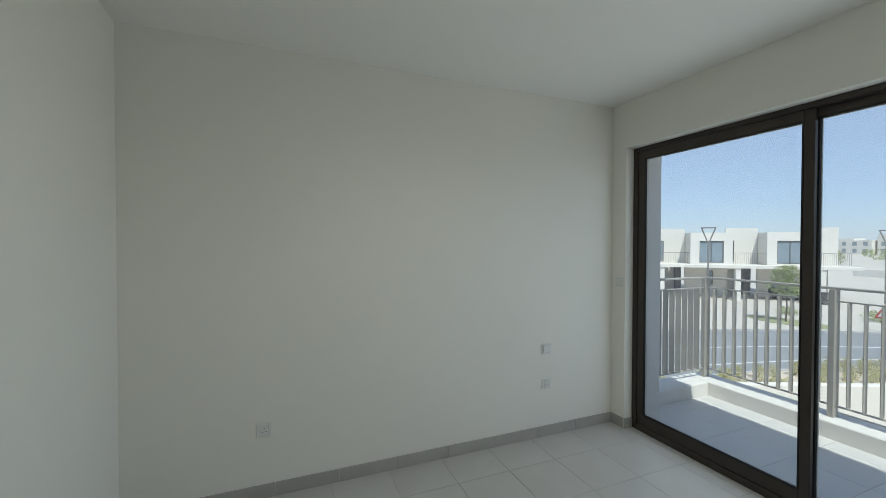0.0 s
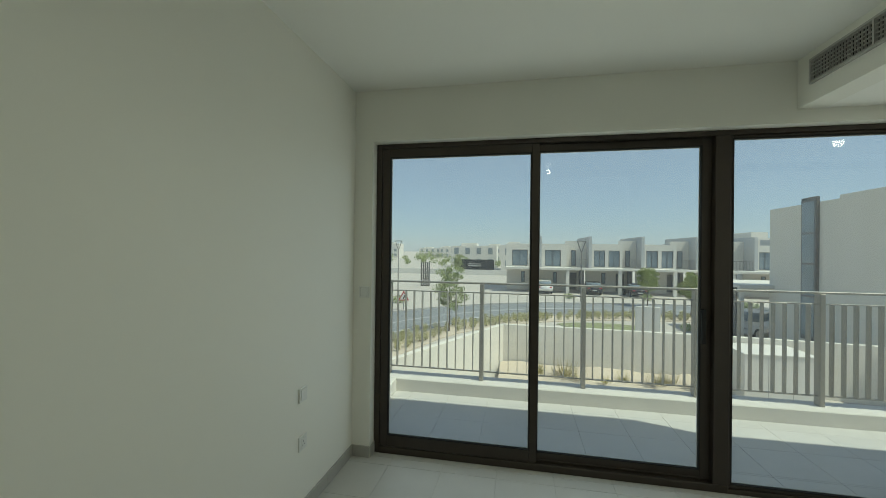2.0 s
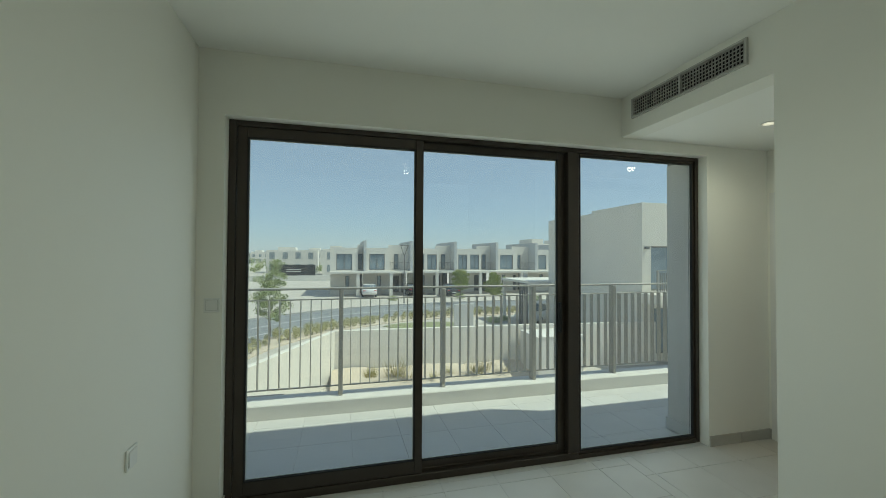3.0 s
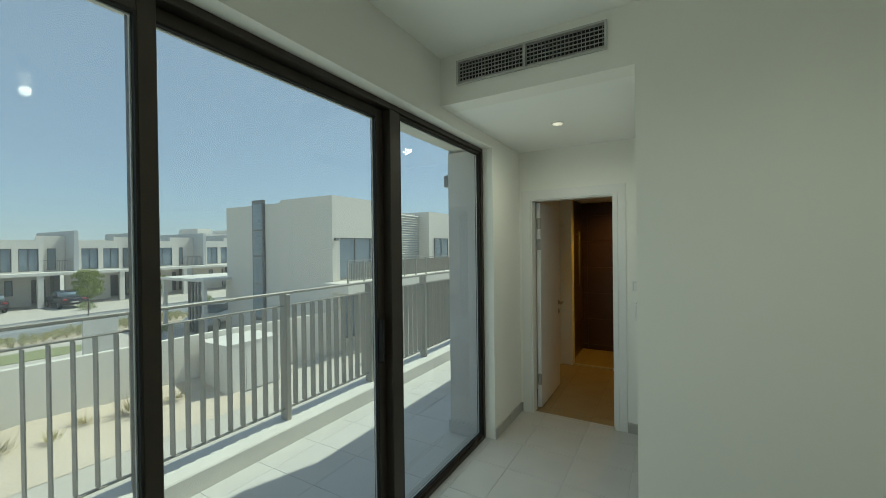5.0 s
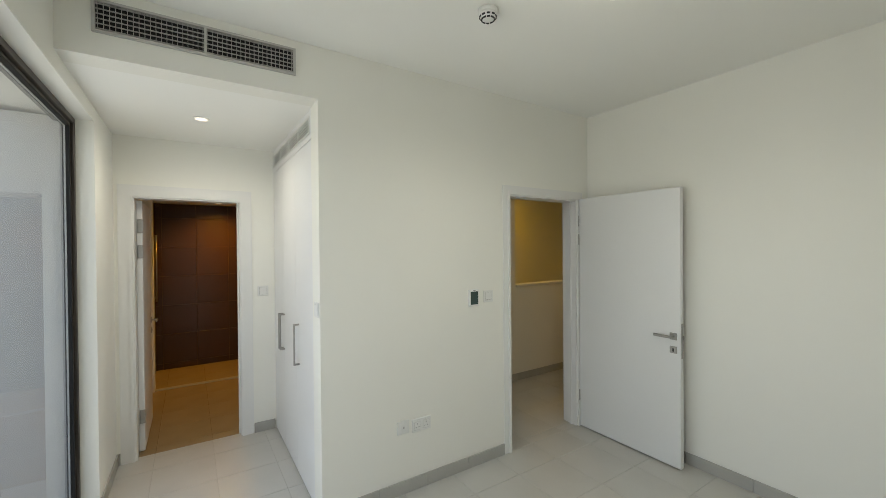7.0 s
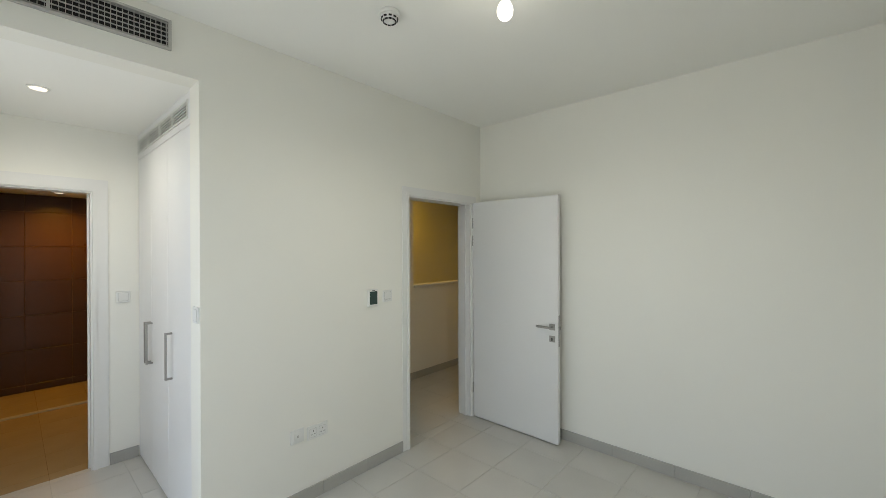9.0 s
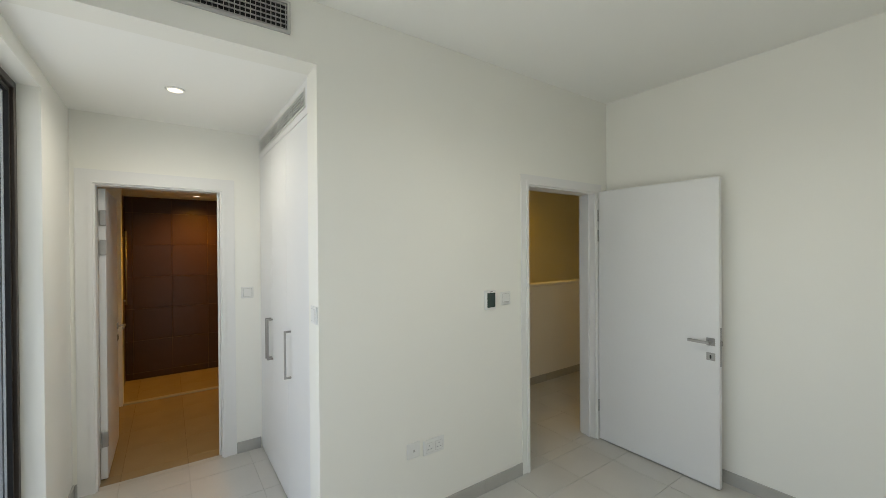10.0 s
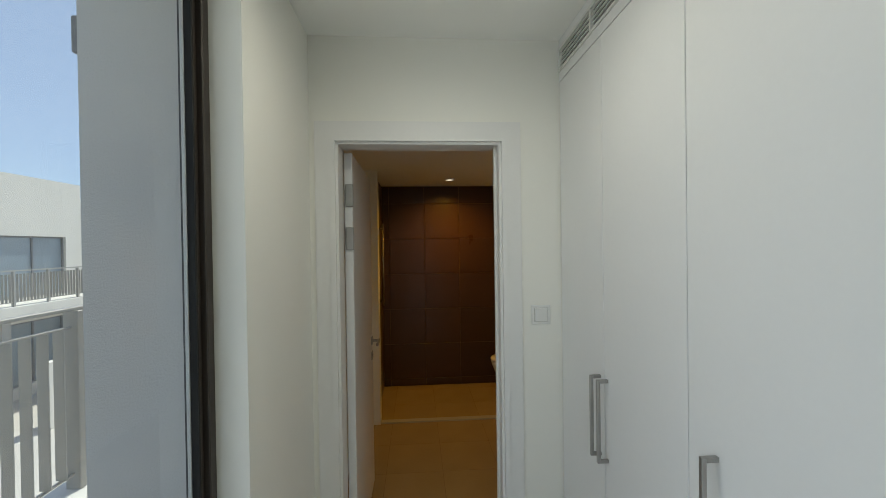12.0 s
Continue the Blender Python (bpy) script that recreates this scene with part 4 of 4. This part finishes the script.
def terrace_house(m, label, two_windows=False, cut=0.0):
    """One unit of the row; cut shortens the end unit and leaves out its party fin."""
    W = 6.0 - cut
    h = thing("terrace_house", m, label, "house", "terrace houses")
    wa, wb = ((0.75, 2.7), None) if not two_windows else ((0.65, 1.95), (2.35, 3.65))
    bx = 3.4 if not two_windows else 3.95
    top = 6.10
    wl = bmesh.new()
    holes = [wa] + ([wb] if wb else [])
    x = 0.35
    for a, c in holes:
        box(wl, x, a, 0, 0.3, 3.15, top)
        box(wl, a, c, 0, 0.3, 5.32, top)
        box(wl, a, c, 0, 0.3, 3.15, 3.28)
        x = c
    box(wl, x, bx, 0, 0.3, 3.15, top)
    box(wl, bx - 0.3, bx, 0.3, 10, 3.15, top)
    part("upper_wall", wl, M_HOUSE, h, "pale rendered upper wall")
    part("terrace_wall", B(bx, W, 1.9, 2.2, 3.15, 6.55), M_HOUSE, h, "pale rendered set-back wall")
    part("roof", B(0.35, bx - 0.3, 0.3, 10, 5.80, 5.95), M_HOUSE, h)
    part("fin_wall", B(0, 0.35, -0.35 if not cut else 0.0, 10, 3.15, 7.05 if not cut else top, 0.01), M_FIN if not cut else M_HOUSE, h, "grey party wall fin" if not cut else "pale rendered end wall")
    for a, c in holes:
        window_part(h, a, c, 0.10, 3.28, 5.32, 1)
    dx = 0.75 if not cut else 0.08
    window_part(h, bx + dx, bx + dx + 0.6, 1.87, 3.3, 5.35, 0, "terrace_door")
    part("canopy", B(0, W, -1.5, 1.9, 2.88, 3.15, 0.01), M_HOUSE, h, "flat white canopy over the driveway")
    rl = bmesh.new()
    box(rl, bx, W - 0.02, -0.05, -0.01, 4.20, 4.24)
    for k in range(18):
        xx = bx + 0.05 + (W - bx - 0.1) * k / 17
        box(rl, xx - 0.008, xx + 0.008, -0.04, -0.02, 3.15, 4.20)
    part("terrace_railing", rl, M_SLATGREY, h, "thin grey terrace railing")
    gw = bmesh.new()
    box(gw, 0.0, 3.6, 2.0, 2.3, 0, 2.88)
    box(gw, 3.6, W, 4.5, 4.8, 0, 2.88)
    box(gw, 3.45, 3.6, 2.3, 4.5, 0, 2.88)
    part("ground_wall", gw, M_HOUSE2, h, "shaded beige ground floor wall")
    window_part(h, 1.9, 2.4, 1.97, 1.05, 2.45)
    if not cut:
        part("front_door", B(4.2, 5.2, 4.44, 4.5, 0, 2.3), M_SLATGREY, h, "dark grey front door")
    part("screen", B(W - 0.45, W, 3.4, 4.4, 0, 2.88), M_SLATGREY, h, "grey screen panel")
    part("column", B(3.2, 3.6, -1.4, -1.1, 0, 2.88), M_HOUSE, h)
    return h


terrace_house(pose(-0.55, 48.4, G), "white end house of the terrace with a driveway canopy", False, 1.9)
plain_house = terrace_house(pose(3.55, 48.4, G), "white two-storey terrace house with a driveway canopy")
wide_house = terrace_house(pose(9.55, 48.4, G), "white two-storey terrace house with two upper windows", True)
for k in (3, 4, 5, 6):
    copy_thing(wide_house if k in (3, 5) else plain_house, pose(3.55 + 6.0 * (k - 1), 48.4, G))
for k in range(6):
    u = Vector((-0.66, -0.75, 0))
    o = Vector((-15.0, 42.0, G)) + u * (6.0 * (k + 1))
    if k:
        copy_thing(row_house, pose(o.x, o.y, G, 0, 0, 48.6))
    else:
        row_house = terrace_house(pose(o.x, o.y, G, 0, 0, 48.6), "white two-storey terrace house beside the bend", False, 0.05)


# ---- villa beside the yard ----
def villa(m, label, full=True):
    """Neighbour's house: local x to the east, y to the north, front wall at y = 0, balcony before it."""
    v = thing("villa", m, label, "house", "villas")
    w = bmesh.new()
    # south wall with a wide window hole
    box(w, 0.0, 0.5, 0, 0.3, 0, 7.7)
    box(w, 0.5, 4.2, 0, 0.3, 5.6, 7.7)
    box(w, 0.5, 4.2, 0, 0.3, 0, 0.4)
    box(w, 4.2, 4.9, 0, 0.3, 0, 7.7)
    box(w, 0.5, 4.2, 0, 0.3, 2.6, 3.45)
    part("front_wall", w, M_HOUSE2, v, "off-white rendered front wall")
    part("west_wall", B(0, 0.3, 0.3, 3.9, 0, 7.7), M_HOUSE2, v)
    part("west_wall_recessed", B(0.55, 0.85, 3.9, 9.75, 0, 7.65), M_HOUSE2, v, "off-white rendered set-back side wall")
    part("north_wall", B(0.85, 9.5, 9.45, 9.75, 0, 7.5), M_HOUSE2, v)
    part("return_wall", B(0.3, 0.85, 3.75, 3.9, 0, 7.7), M_HOUSE2, v)
    part("roof", B(0.86, 9.94, 3.91, 9.44, 6.9, 7.05), M_HOUSE2, v)
    part("front_roof", B(0.31, 4.59, 0.31, 3.74, 6.9, 7.05), M_HOUSE2, v)
    slot = part("slot_window", B(0.40, 0.56, 5.92, 6.95, 0.9, 7.92, 0.01), M_DARK, v, "tall dark slot window frame")
    for a, c in ((1.1, 3.0), (3.1, 4.6), (4.7, 6.1), (6.2, 7.7)):
        part("pane", B(0.385, 0.401, 6.02, 6.85, a, c), M_FARGLASS, slot)
    window_part(v, 0.5, 4.2, 0.12, 3.45, 5.6, 2)
    for k, x in enumerate((1.1, 2.3, 3.5)):
        part("curtain", B(x - 0.28, x + 0.28, 0.45, 0.52, 3.5, 5.5), M_CURTAIN, v, "pale curtain behind the glass")
    window_part(v, 0.6, 4.1, 0.12, 0.4, 2.6, 2)
    # louvred screen and the next bay
    part("recess_wall", B(4.9, 9.95, 1.8, 2.1, 0, 7.45), M_HOUSE2, v)
    part("recess_side", B(4.6, 4.9, 0.3, 1.8, 0, 7.45), M_HOUSE2, v)
    sc = part("louvre_screen", B(5.0, 9.9, 1.50, 1.55, 3.5, 7.3), M_FIN, v, "pale louvred plant screen")
    for k in range(23):
        bm = B(5.0, 9.9, -0.06, 0.06, -0.012, 0.012)
        bmesh.ops.transform(bm, matrix=pose(0, 1.44, 3.65 + k * 0.165, 35, 0, 0), verts=bm.verts)
        part("louvre", bm, M_HOUSE, sc)
    part("next_wall", B(9.95, 16.0, 0.6, 0.9, 0, 7.6), M_HOUSE2, v)
    part("next_wall_side", B(9.95, 10.25, 0.9, 8.0, 0, 7.6), M_HOUSE2, v)
    window_part(v, 10.6, 12.6, 0.56, 3.45, 5.7, 1)
    # balcony
    part("balcony", B(-0.6, 16.0, -1.6, 0.0, 2.95, 3.40, 0.01), M_HOUSE2, v, "off-white rendered balcony slab")
    rb = part("balcony_railing", B(-0.55, 16.0, -1.53, -1.49, 4.46, 4.50), M_RAIL, v, "grey-brown metal balcony railing")
    part("lower_rail", B(-0.55, 16.0, -1.52, -1.50, 3.52, 3.54), M_RAIL, rb)
    for k in range(15):
        x = -0.55 + 1.12 * k
        part("rail_post", B(x, x + 0.05, -1.55, -1.47, 3.40, 4.46), M_RAIL, rb)
    sl = bmesh.new()
    for k in range(150):
        x = -0.5 + 0.11 * k
        box(sl, x, x + 0.01, -1.545, -1.475, 3.54, 4.38)
    tagged(part("slats", sl, M_RAIL, rb), kind="stuff")
    for k in range(6):
        x = 0.3 + 2.6 * k
        part("porch_post", B(x, x + 0.28, -1.45, -1.25, 0, 2.95, 0.01), M_RAIL, v, "grey-brown porch post")
    part("porch_wall", B(-0.4, 16.0, -3.2, -3.0, 0, 1.9, 0.01), M_HOUSE2, v, "off-white rendered porch screen wall")
    lt = part("outside_light", B(0.12, 0.30, -0.16, 0, 5.45, 5.58), M_SLATGREY, v)
    return v


villa(pose(14.8, 13.1, G), "off-white two-storey villa with a balcony and tall slot window")

# utility cabinet inside the yard
c = thing("utility_cabinet", pose(8.6, 11.75, G), "white metal utility cabinet standing in the yard", "cabinet")
part("body", B(0, 2.1, 0, 1.65, 0.05, 1.75, 0.02, 2), M_HOUSE, c)
part("plinth", B(0.05, 2.05, 0.05, 1.60, 0, 0.05), M_KERB, c)
part("lid", B(-0.03, 2.13, -0.03, 1.68, 1.75, 1.80, 0.01), M_HOUSE, c)
for k in range(8):
    part("louvre", B(-0.012, 0.0, 0.25, 0.75, 0.5 + 0.1 * k, 0.54 + 0.1 * k), M_HOUSE, c)
for x in (0.7, 1.4):
    part("door_seam", B(x, x + 0.012, -0.004, 0.0, 0.12, 1.7), M_SLATGREY, c)

# carport with a slatted screen
cp = thing("carport", pose(13.6, 22.4, G), "flat-roofed carport with a dark slatted screen", "carport")
part("roof", B(0.0, 4.6, 0, 5.0, 3.15, 3.33, 0.01), M_HOUSE, cp)
for x, y in ((0.1, 0.1), (0.1, 4.7), (4.3, 0.1), (4.3, 4.7)):
    part("post", B(x, x + 0.2, y, y + 0.2, 0, 3.15), M_HOUSE, cp)
for k in range(4):
    part("slat", B(-0.02, 0.06, 0.35 + 0.36 * k, 0.52 + 0.36 * k, 0.1, 3.15), M_DARK, cp)


# ---- parked cars ----
def car(m, paint, label):
    c = thing("parked_car", m, label, "car", "parked cars")
    low = [(-2.2, 0.35), (2.15, 0.35), (2.25, 0.55), (2.2, 0.78), (1.1, 0.98), (-2.1, 1.02), (-2.28, 0.8)]
    bm = extrude_outline(low, -0.88, 0.88)
    bmesh.ops.bevel(bm, geom=bm.edges[:], offset=0.06, segments=2, affect="EDGES")
    body = part("body", bm, paint, c, "", True)
    top = [(-1.95, 1.00), (1.05, 0.97), (0.35, 1.45), (-0.4, 1.56), (-1.55, 1.50)]
    bm = extrude_outline(top, -0.74, 0.74)
    bmesh.ops.bevel(bm, geom=bm.edges[:], offset=0.07, segments=2, affect="EDGES")
    part("cabin", bm, M_FARGLASS, c, "dark glazed cabin", True)
    roofp = [(0.30, 1.46), (-0.4, 1.58), (-1.55, 1.52), (-1.55, 1.47), (-0.4, 1.52), (0.22, 1.42)]
    part("roof", extrude_outline(roofp, -0.70, 0.70), paint, c)
    for y in (-0.755, 0.735):
        part("pillar", extrude_outline([(-0.55, 0.98), (-0.45, 0.98), (-0.42, 1.5), (-0.52, 1.5)], y, y + 0.02), paint, c)
    for x in (-1.35, 1.35):
        for s in (-1, 1):
            wh = part("wheel", lathe(bmesh.new(), [(0.33, -0.10), (0.335, 0.0), (0.33, 0.10)], 22, (x, s * 0.80, 0.33), Matrix.Rotation(math.pi / 2, 4, "X")), M_TYRE, c, "", True)
            part("rim", lathe(bmesh.new(), [(0.21, -0.112), (0.22, 0.0), (0.21, 0.112)], 18, (x, s * 0.80, 0.33), Matrix.Rotation(math.pi / 2, 4, "X")), M_STEEL, wh)
    for s in (-1, 1):
        part("headlight", B(2.08, 2.22, s * 0.62 - 0.16, s * 0.62 + 0.16, 0.66, 0.76, 0.02), M_GRILLE, c)
        part("tail_light", B(-2.27, -2.15, s * 0.66 - 0.14, s * 0.66 + 0.14, 0.78, 0.90, 0.02), M_RED, c)
    part("number_plate", B(-2.30, -2.27, -0.25, 0.25, 0.55, 0.66), M_LINE, c)
    return c


car(pose(4.2, 47.8, G, 0, 0, 90), M_CARW, "white car parked under a house canopy")
dark = car(pose(9.9, 48.2, G, 0, 0, 90), M_CARD, "dark car parked under a house canopy")
copy_thing(dark, pose(14.4, 46.4, G, 0, 0, 90))
copy_thing(dark, pose(-19.5, 40.3, G, 0, 0, 140))
car(pose(15.7, 25.0, G, 0, 0, 215), M_CARW, "white car parked beside the villa")


# ---- street things ----
def street_lamp(x, y, h, turn=0):
    l = thing("street_lamp", pose(x, y, G, 0, 0, turn), "grey street lamp with a triangular open head", "street lamp", "street lamps")
    part("pole", tube(bmesh.new(), (0, 0, 0), (0, 0, h - 1.1), 0.075, 0.05, 10), M_LAMPPOST, l)
    part("arm", tube(bmesh.new(), (0, 0, h - 1.15), (-0.42, 0, h), 0.045, 0.045, 8), M_LAMPPOST, l)
    part("arm", tube(bmesh.new(), (0, 0, h - 1.15), (0.42, 0, h), 0.045, 0.045, 8), M_LAMPPOST, l)
    part("head", B(-0.46, 0.46, -0.10, 0.10, h - 0.03, h + 0.06, 0.01), M_LAMPPOST, l)
    return l


lmp = street_lamp(-13.7, 44.0, 6.2)
copy_thing(lmp, pose(7.4, 39.3, G, 0, 0, 10))
copy_thing(lmp, pose(-16.2, 25.5, G, 0, 0, 40))
copy_thing(lmp, pose(-22.0, 70.0, G, 0, 0, 20))
sg = thing("road_sign", pose(-8.4, 29.0, G, 0, 0, 22), "low triangular red-bordered bend warning sign", "road sign")
part("post", tube(bmesh.new(), (0, 0, -0.05), (0, 0, 1.6), 0.03, 0.03, 8), M_STEEL, sg)
part("border", extrude_outline([(-0.46, 0.82), (0.46, 0.82), (0, 1.64)], -0.06, -0.04), M_RED, sg, "red triangular border")
part("face", extrude_outline([(-0.33, 0.90), (0.33, 0.90), (0, 1.48)], -0.066, -0.058), M_LINE, sg, "white sign face")
part("arrow_stem", B(-0.05, 0.03, -0.072, -0.064, 0.93, 1.12), M_DARKPL, sg)
part("arrow_head", extrude_outline([(-0.05, 1.10), (0.05, 1.04), (0.13, 1.14), (0.17, 1.10), (0.18, 1.28), (0.02, 1.26), (0.08, 1.20)], -0.072, -0.064), M_DARKPL, sg)
ss = thing("slat_screen", pose(-12.6, 51.0, G), "tall dark upright slats of a yard screen", "screen")
for k in range(5):
    part("slat", B(0.28 * k, 0.28 * k + 0.15, 0, 0.3, 0, 3.4, 0.01), M_DARK, ss)
part("foot_rail", B(0.0, 1.27, 0.06, 0.24, 0.05, 0.15), M_DARK, ss)


def bin_thing(x, y):
    b = thing("wheelie_bin", pose(x, y, G), "dark wheeled rubbish bin beside a house", "bin", "bins")
    bm = B(-0.28, 0.28, -0.33, 0.33, 0.05, 0.95, 0.02)
    part("tub", bm, M_DARK, b)
    part("lid", B(-0.31, 0.31, -0.36, 0.36, 0.95, 1.03, 0.02), M_DARK, b)


bin_thing(-15.6, 39.2)
bin_thing(-16.5, 38.6)

# distance: hoarding, low blocks, trees on the horizon
hb = thing("hoarding", pose(-14.5, 92.0, G), "black site hoarding with white lettering bars", "hoarding")
part("panel", B(0, 9.5, 0, 0.2, 0.3, 3.0), M_HOARD, hb)
for z in (1.4, 1.85):
    part("lettering", B(3.2, 6.4, -0.02, 0, z, z + 0.16), M_LINE, hb)
for x in (0.5, 4.5, 8.8):
    part("post", B(x, x + 0.2, 0.2, 0.4, 0, 3.0), M_DARK, hb)
rnd = random.Random(12)


def block(x, y, w, d, h, label):
    b = thing("far_building", pose(x, y, G), label, "house", "far houses")
    part("walls", B(0, w, 0, d, 0, h), M_HOUSE, b)
    part("roof_box", B(w * 0.2, w * 0.55, d * 0.2, d * 0.8, h, h + 0.9), M_HOUSE, b)
    n = max(2, int(w / 3.5))
    for k in range(n):
        for z in (0.8, 4.1):
            x0 = w * (k + 0.25) / n
            part("window", B(x0, x0 + w * 0.4 / n, -0.04, 0, z, z + 1.9), M_HAZEGLASS, b)


for k in range(26):
    y = rnd.uniform(150, 330)
    block(-260 + k * 19 + rnd.uniform(-4, 4), y, rnd.uniform(9, 20), 10, rnd.choice((6.6, 7.4, 7.4, 9.5)), "pale low house in the distance")
block(-20, 118, 14, 9, 6.6, "white low house beyond the hoarding")
block(-4, 104, 9, 9, 6.8, "white low house beyond the hoarding")
for k in range(9):
    block(33 + k * 6.2, 60 + k * 1.5, 6, 9, 7.4, "pale terrace house farther along the road")
cl = bmesh.new()
for k in range(170):
    x, y = rnd.uniform(-190, 60), rnd.uniform(105, 190)
    r = rnd.uniform(1.0, 2.3)
    leaves(cl, rnd, (x, y, G + r * rnd.uniform(0.7, 1.5)), r, 130, 0.30, 0.8)
tagged(mesh_ob("far_trees", cl, M_LEAF), "hazy green trees on the horizon", "trees", "", "stuff")
setting("far_lot_wall", B(-30, 6, 80.0, 80.3, G, G + 1.1), M_RENDER, "low pale wall before the far lots", "wall")

# ---- floor, balcony and bathroom tiles ----
tile_field(floor, 0.0, XE, YS, -0.0, 0.0, 0.404, 0.335, -0.108, M_TILE)
tile_field(floor, XE, XD, YW - 0.06, 0.0, 0.0, 0.404, 3.128, -0.27, M_TILE)
tile_field(floor, XD + 0.06, 6.345, -1.9, 0.0, 0.0, 0.404, 3.128, -0.27, M_AMBERTILE)
tile_field(floor, XD, XD + 0.06, -0.9, -0.15, 0.0, 0.404, 3.128, -0.27, M_TILE)
tile_field(floor, 6.405, 7.30, -1.9, -0.11, 0.0, 0.404, 3.128, -0.27, M_AMBERTILE)
tile_field(floor, XE, 5.6, -7.2, -1.9, 0.0, 0.404, 3.128, -0.108, M_TILE)
tile_field(floor, WX0, WX1, 0.0, 0.058, 0.0, 0.404, 0.335, -0.108, M_TILE)
tile_field(slab, -0.12, 6.5, YO + 0.006, 1.49, -0.025, 0.44, 0.08, -0.02, M_BALC)
tile_field(slab, WX0 + 0.006, WX1 - 0.006, 0.152, YO + 0.006, -0.025, 0.44, 0.08, -0.02, M_BALC)


def wall_tiles(parent, axis, at, a0, a1, z1, size, sign, z0=-0.32):
    """Square wall tiles on a face; axis: the axis the face looks along."""
    n, r = math.ceil((a1 - a0) / size), math.ceil((z1 - z0) / size)
    for i in range(n):
        for j in range(r):
            u0, u1 = a0 + i * size + 0.002, min(a0 + (i + 1) * size, a1) - 0.002
            w0, w1 = max(z0 + j * size, 0) + 0.002, min(z0 + (j + 1) * size, z1) - 0.002
            if u1 - u0 < 0.02 or w1 - w0 < 0.02:
                continue
            t0, t1 = sorted((at, at + sign * 0.008))
            d = (t0, t1, u0, u1, w0, w1) if axis == "x" else (u0, u1, t0, t1, w0, w1)
            part("wall_tile", B(*d, 0.0012), M_BROWN, parent)


wall_tiles(wall_bath, "x", 7.30, -1.81, -0.12, 2.30, 0.403, -1)
wall_tiles(wall_bath2, "y", -0.11, 6.472, 7.29, 2.30, 0.405, -1)
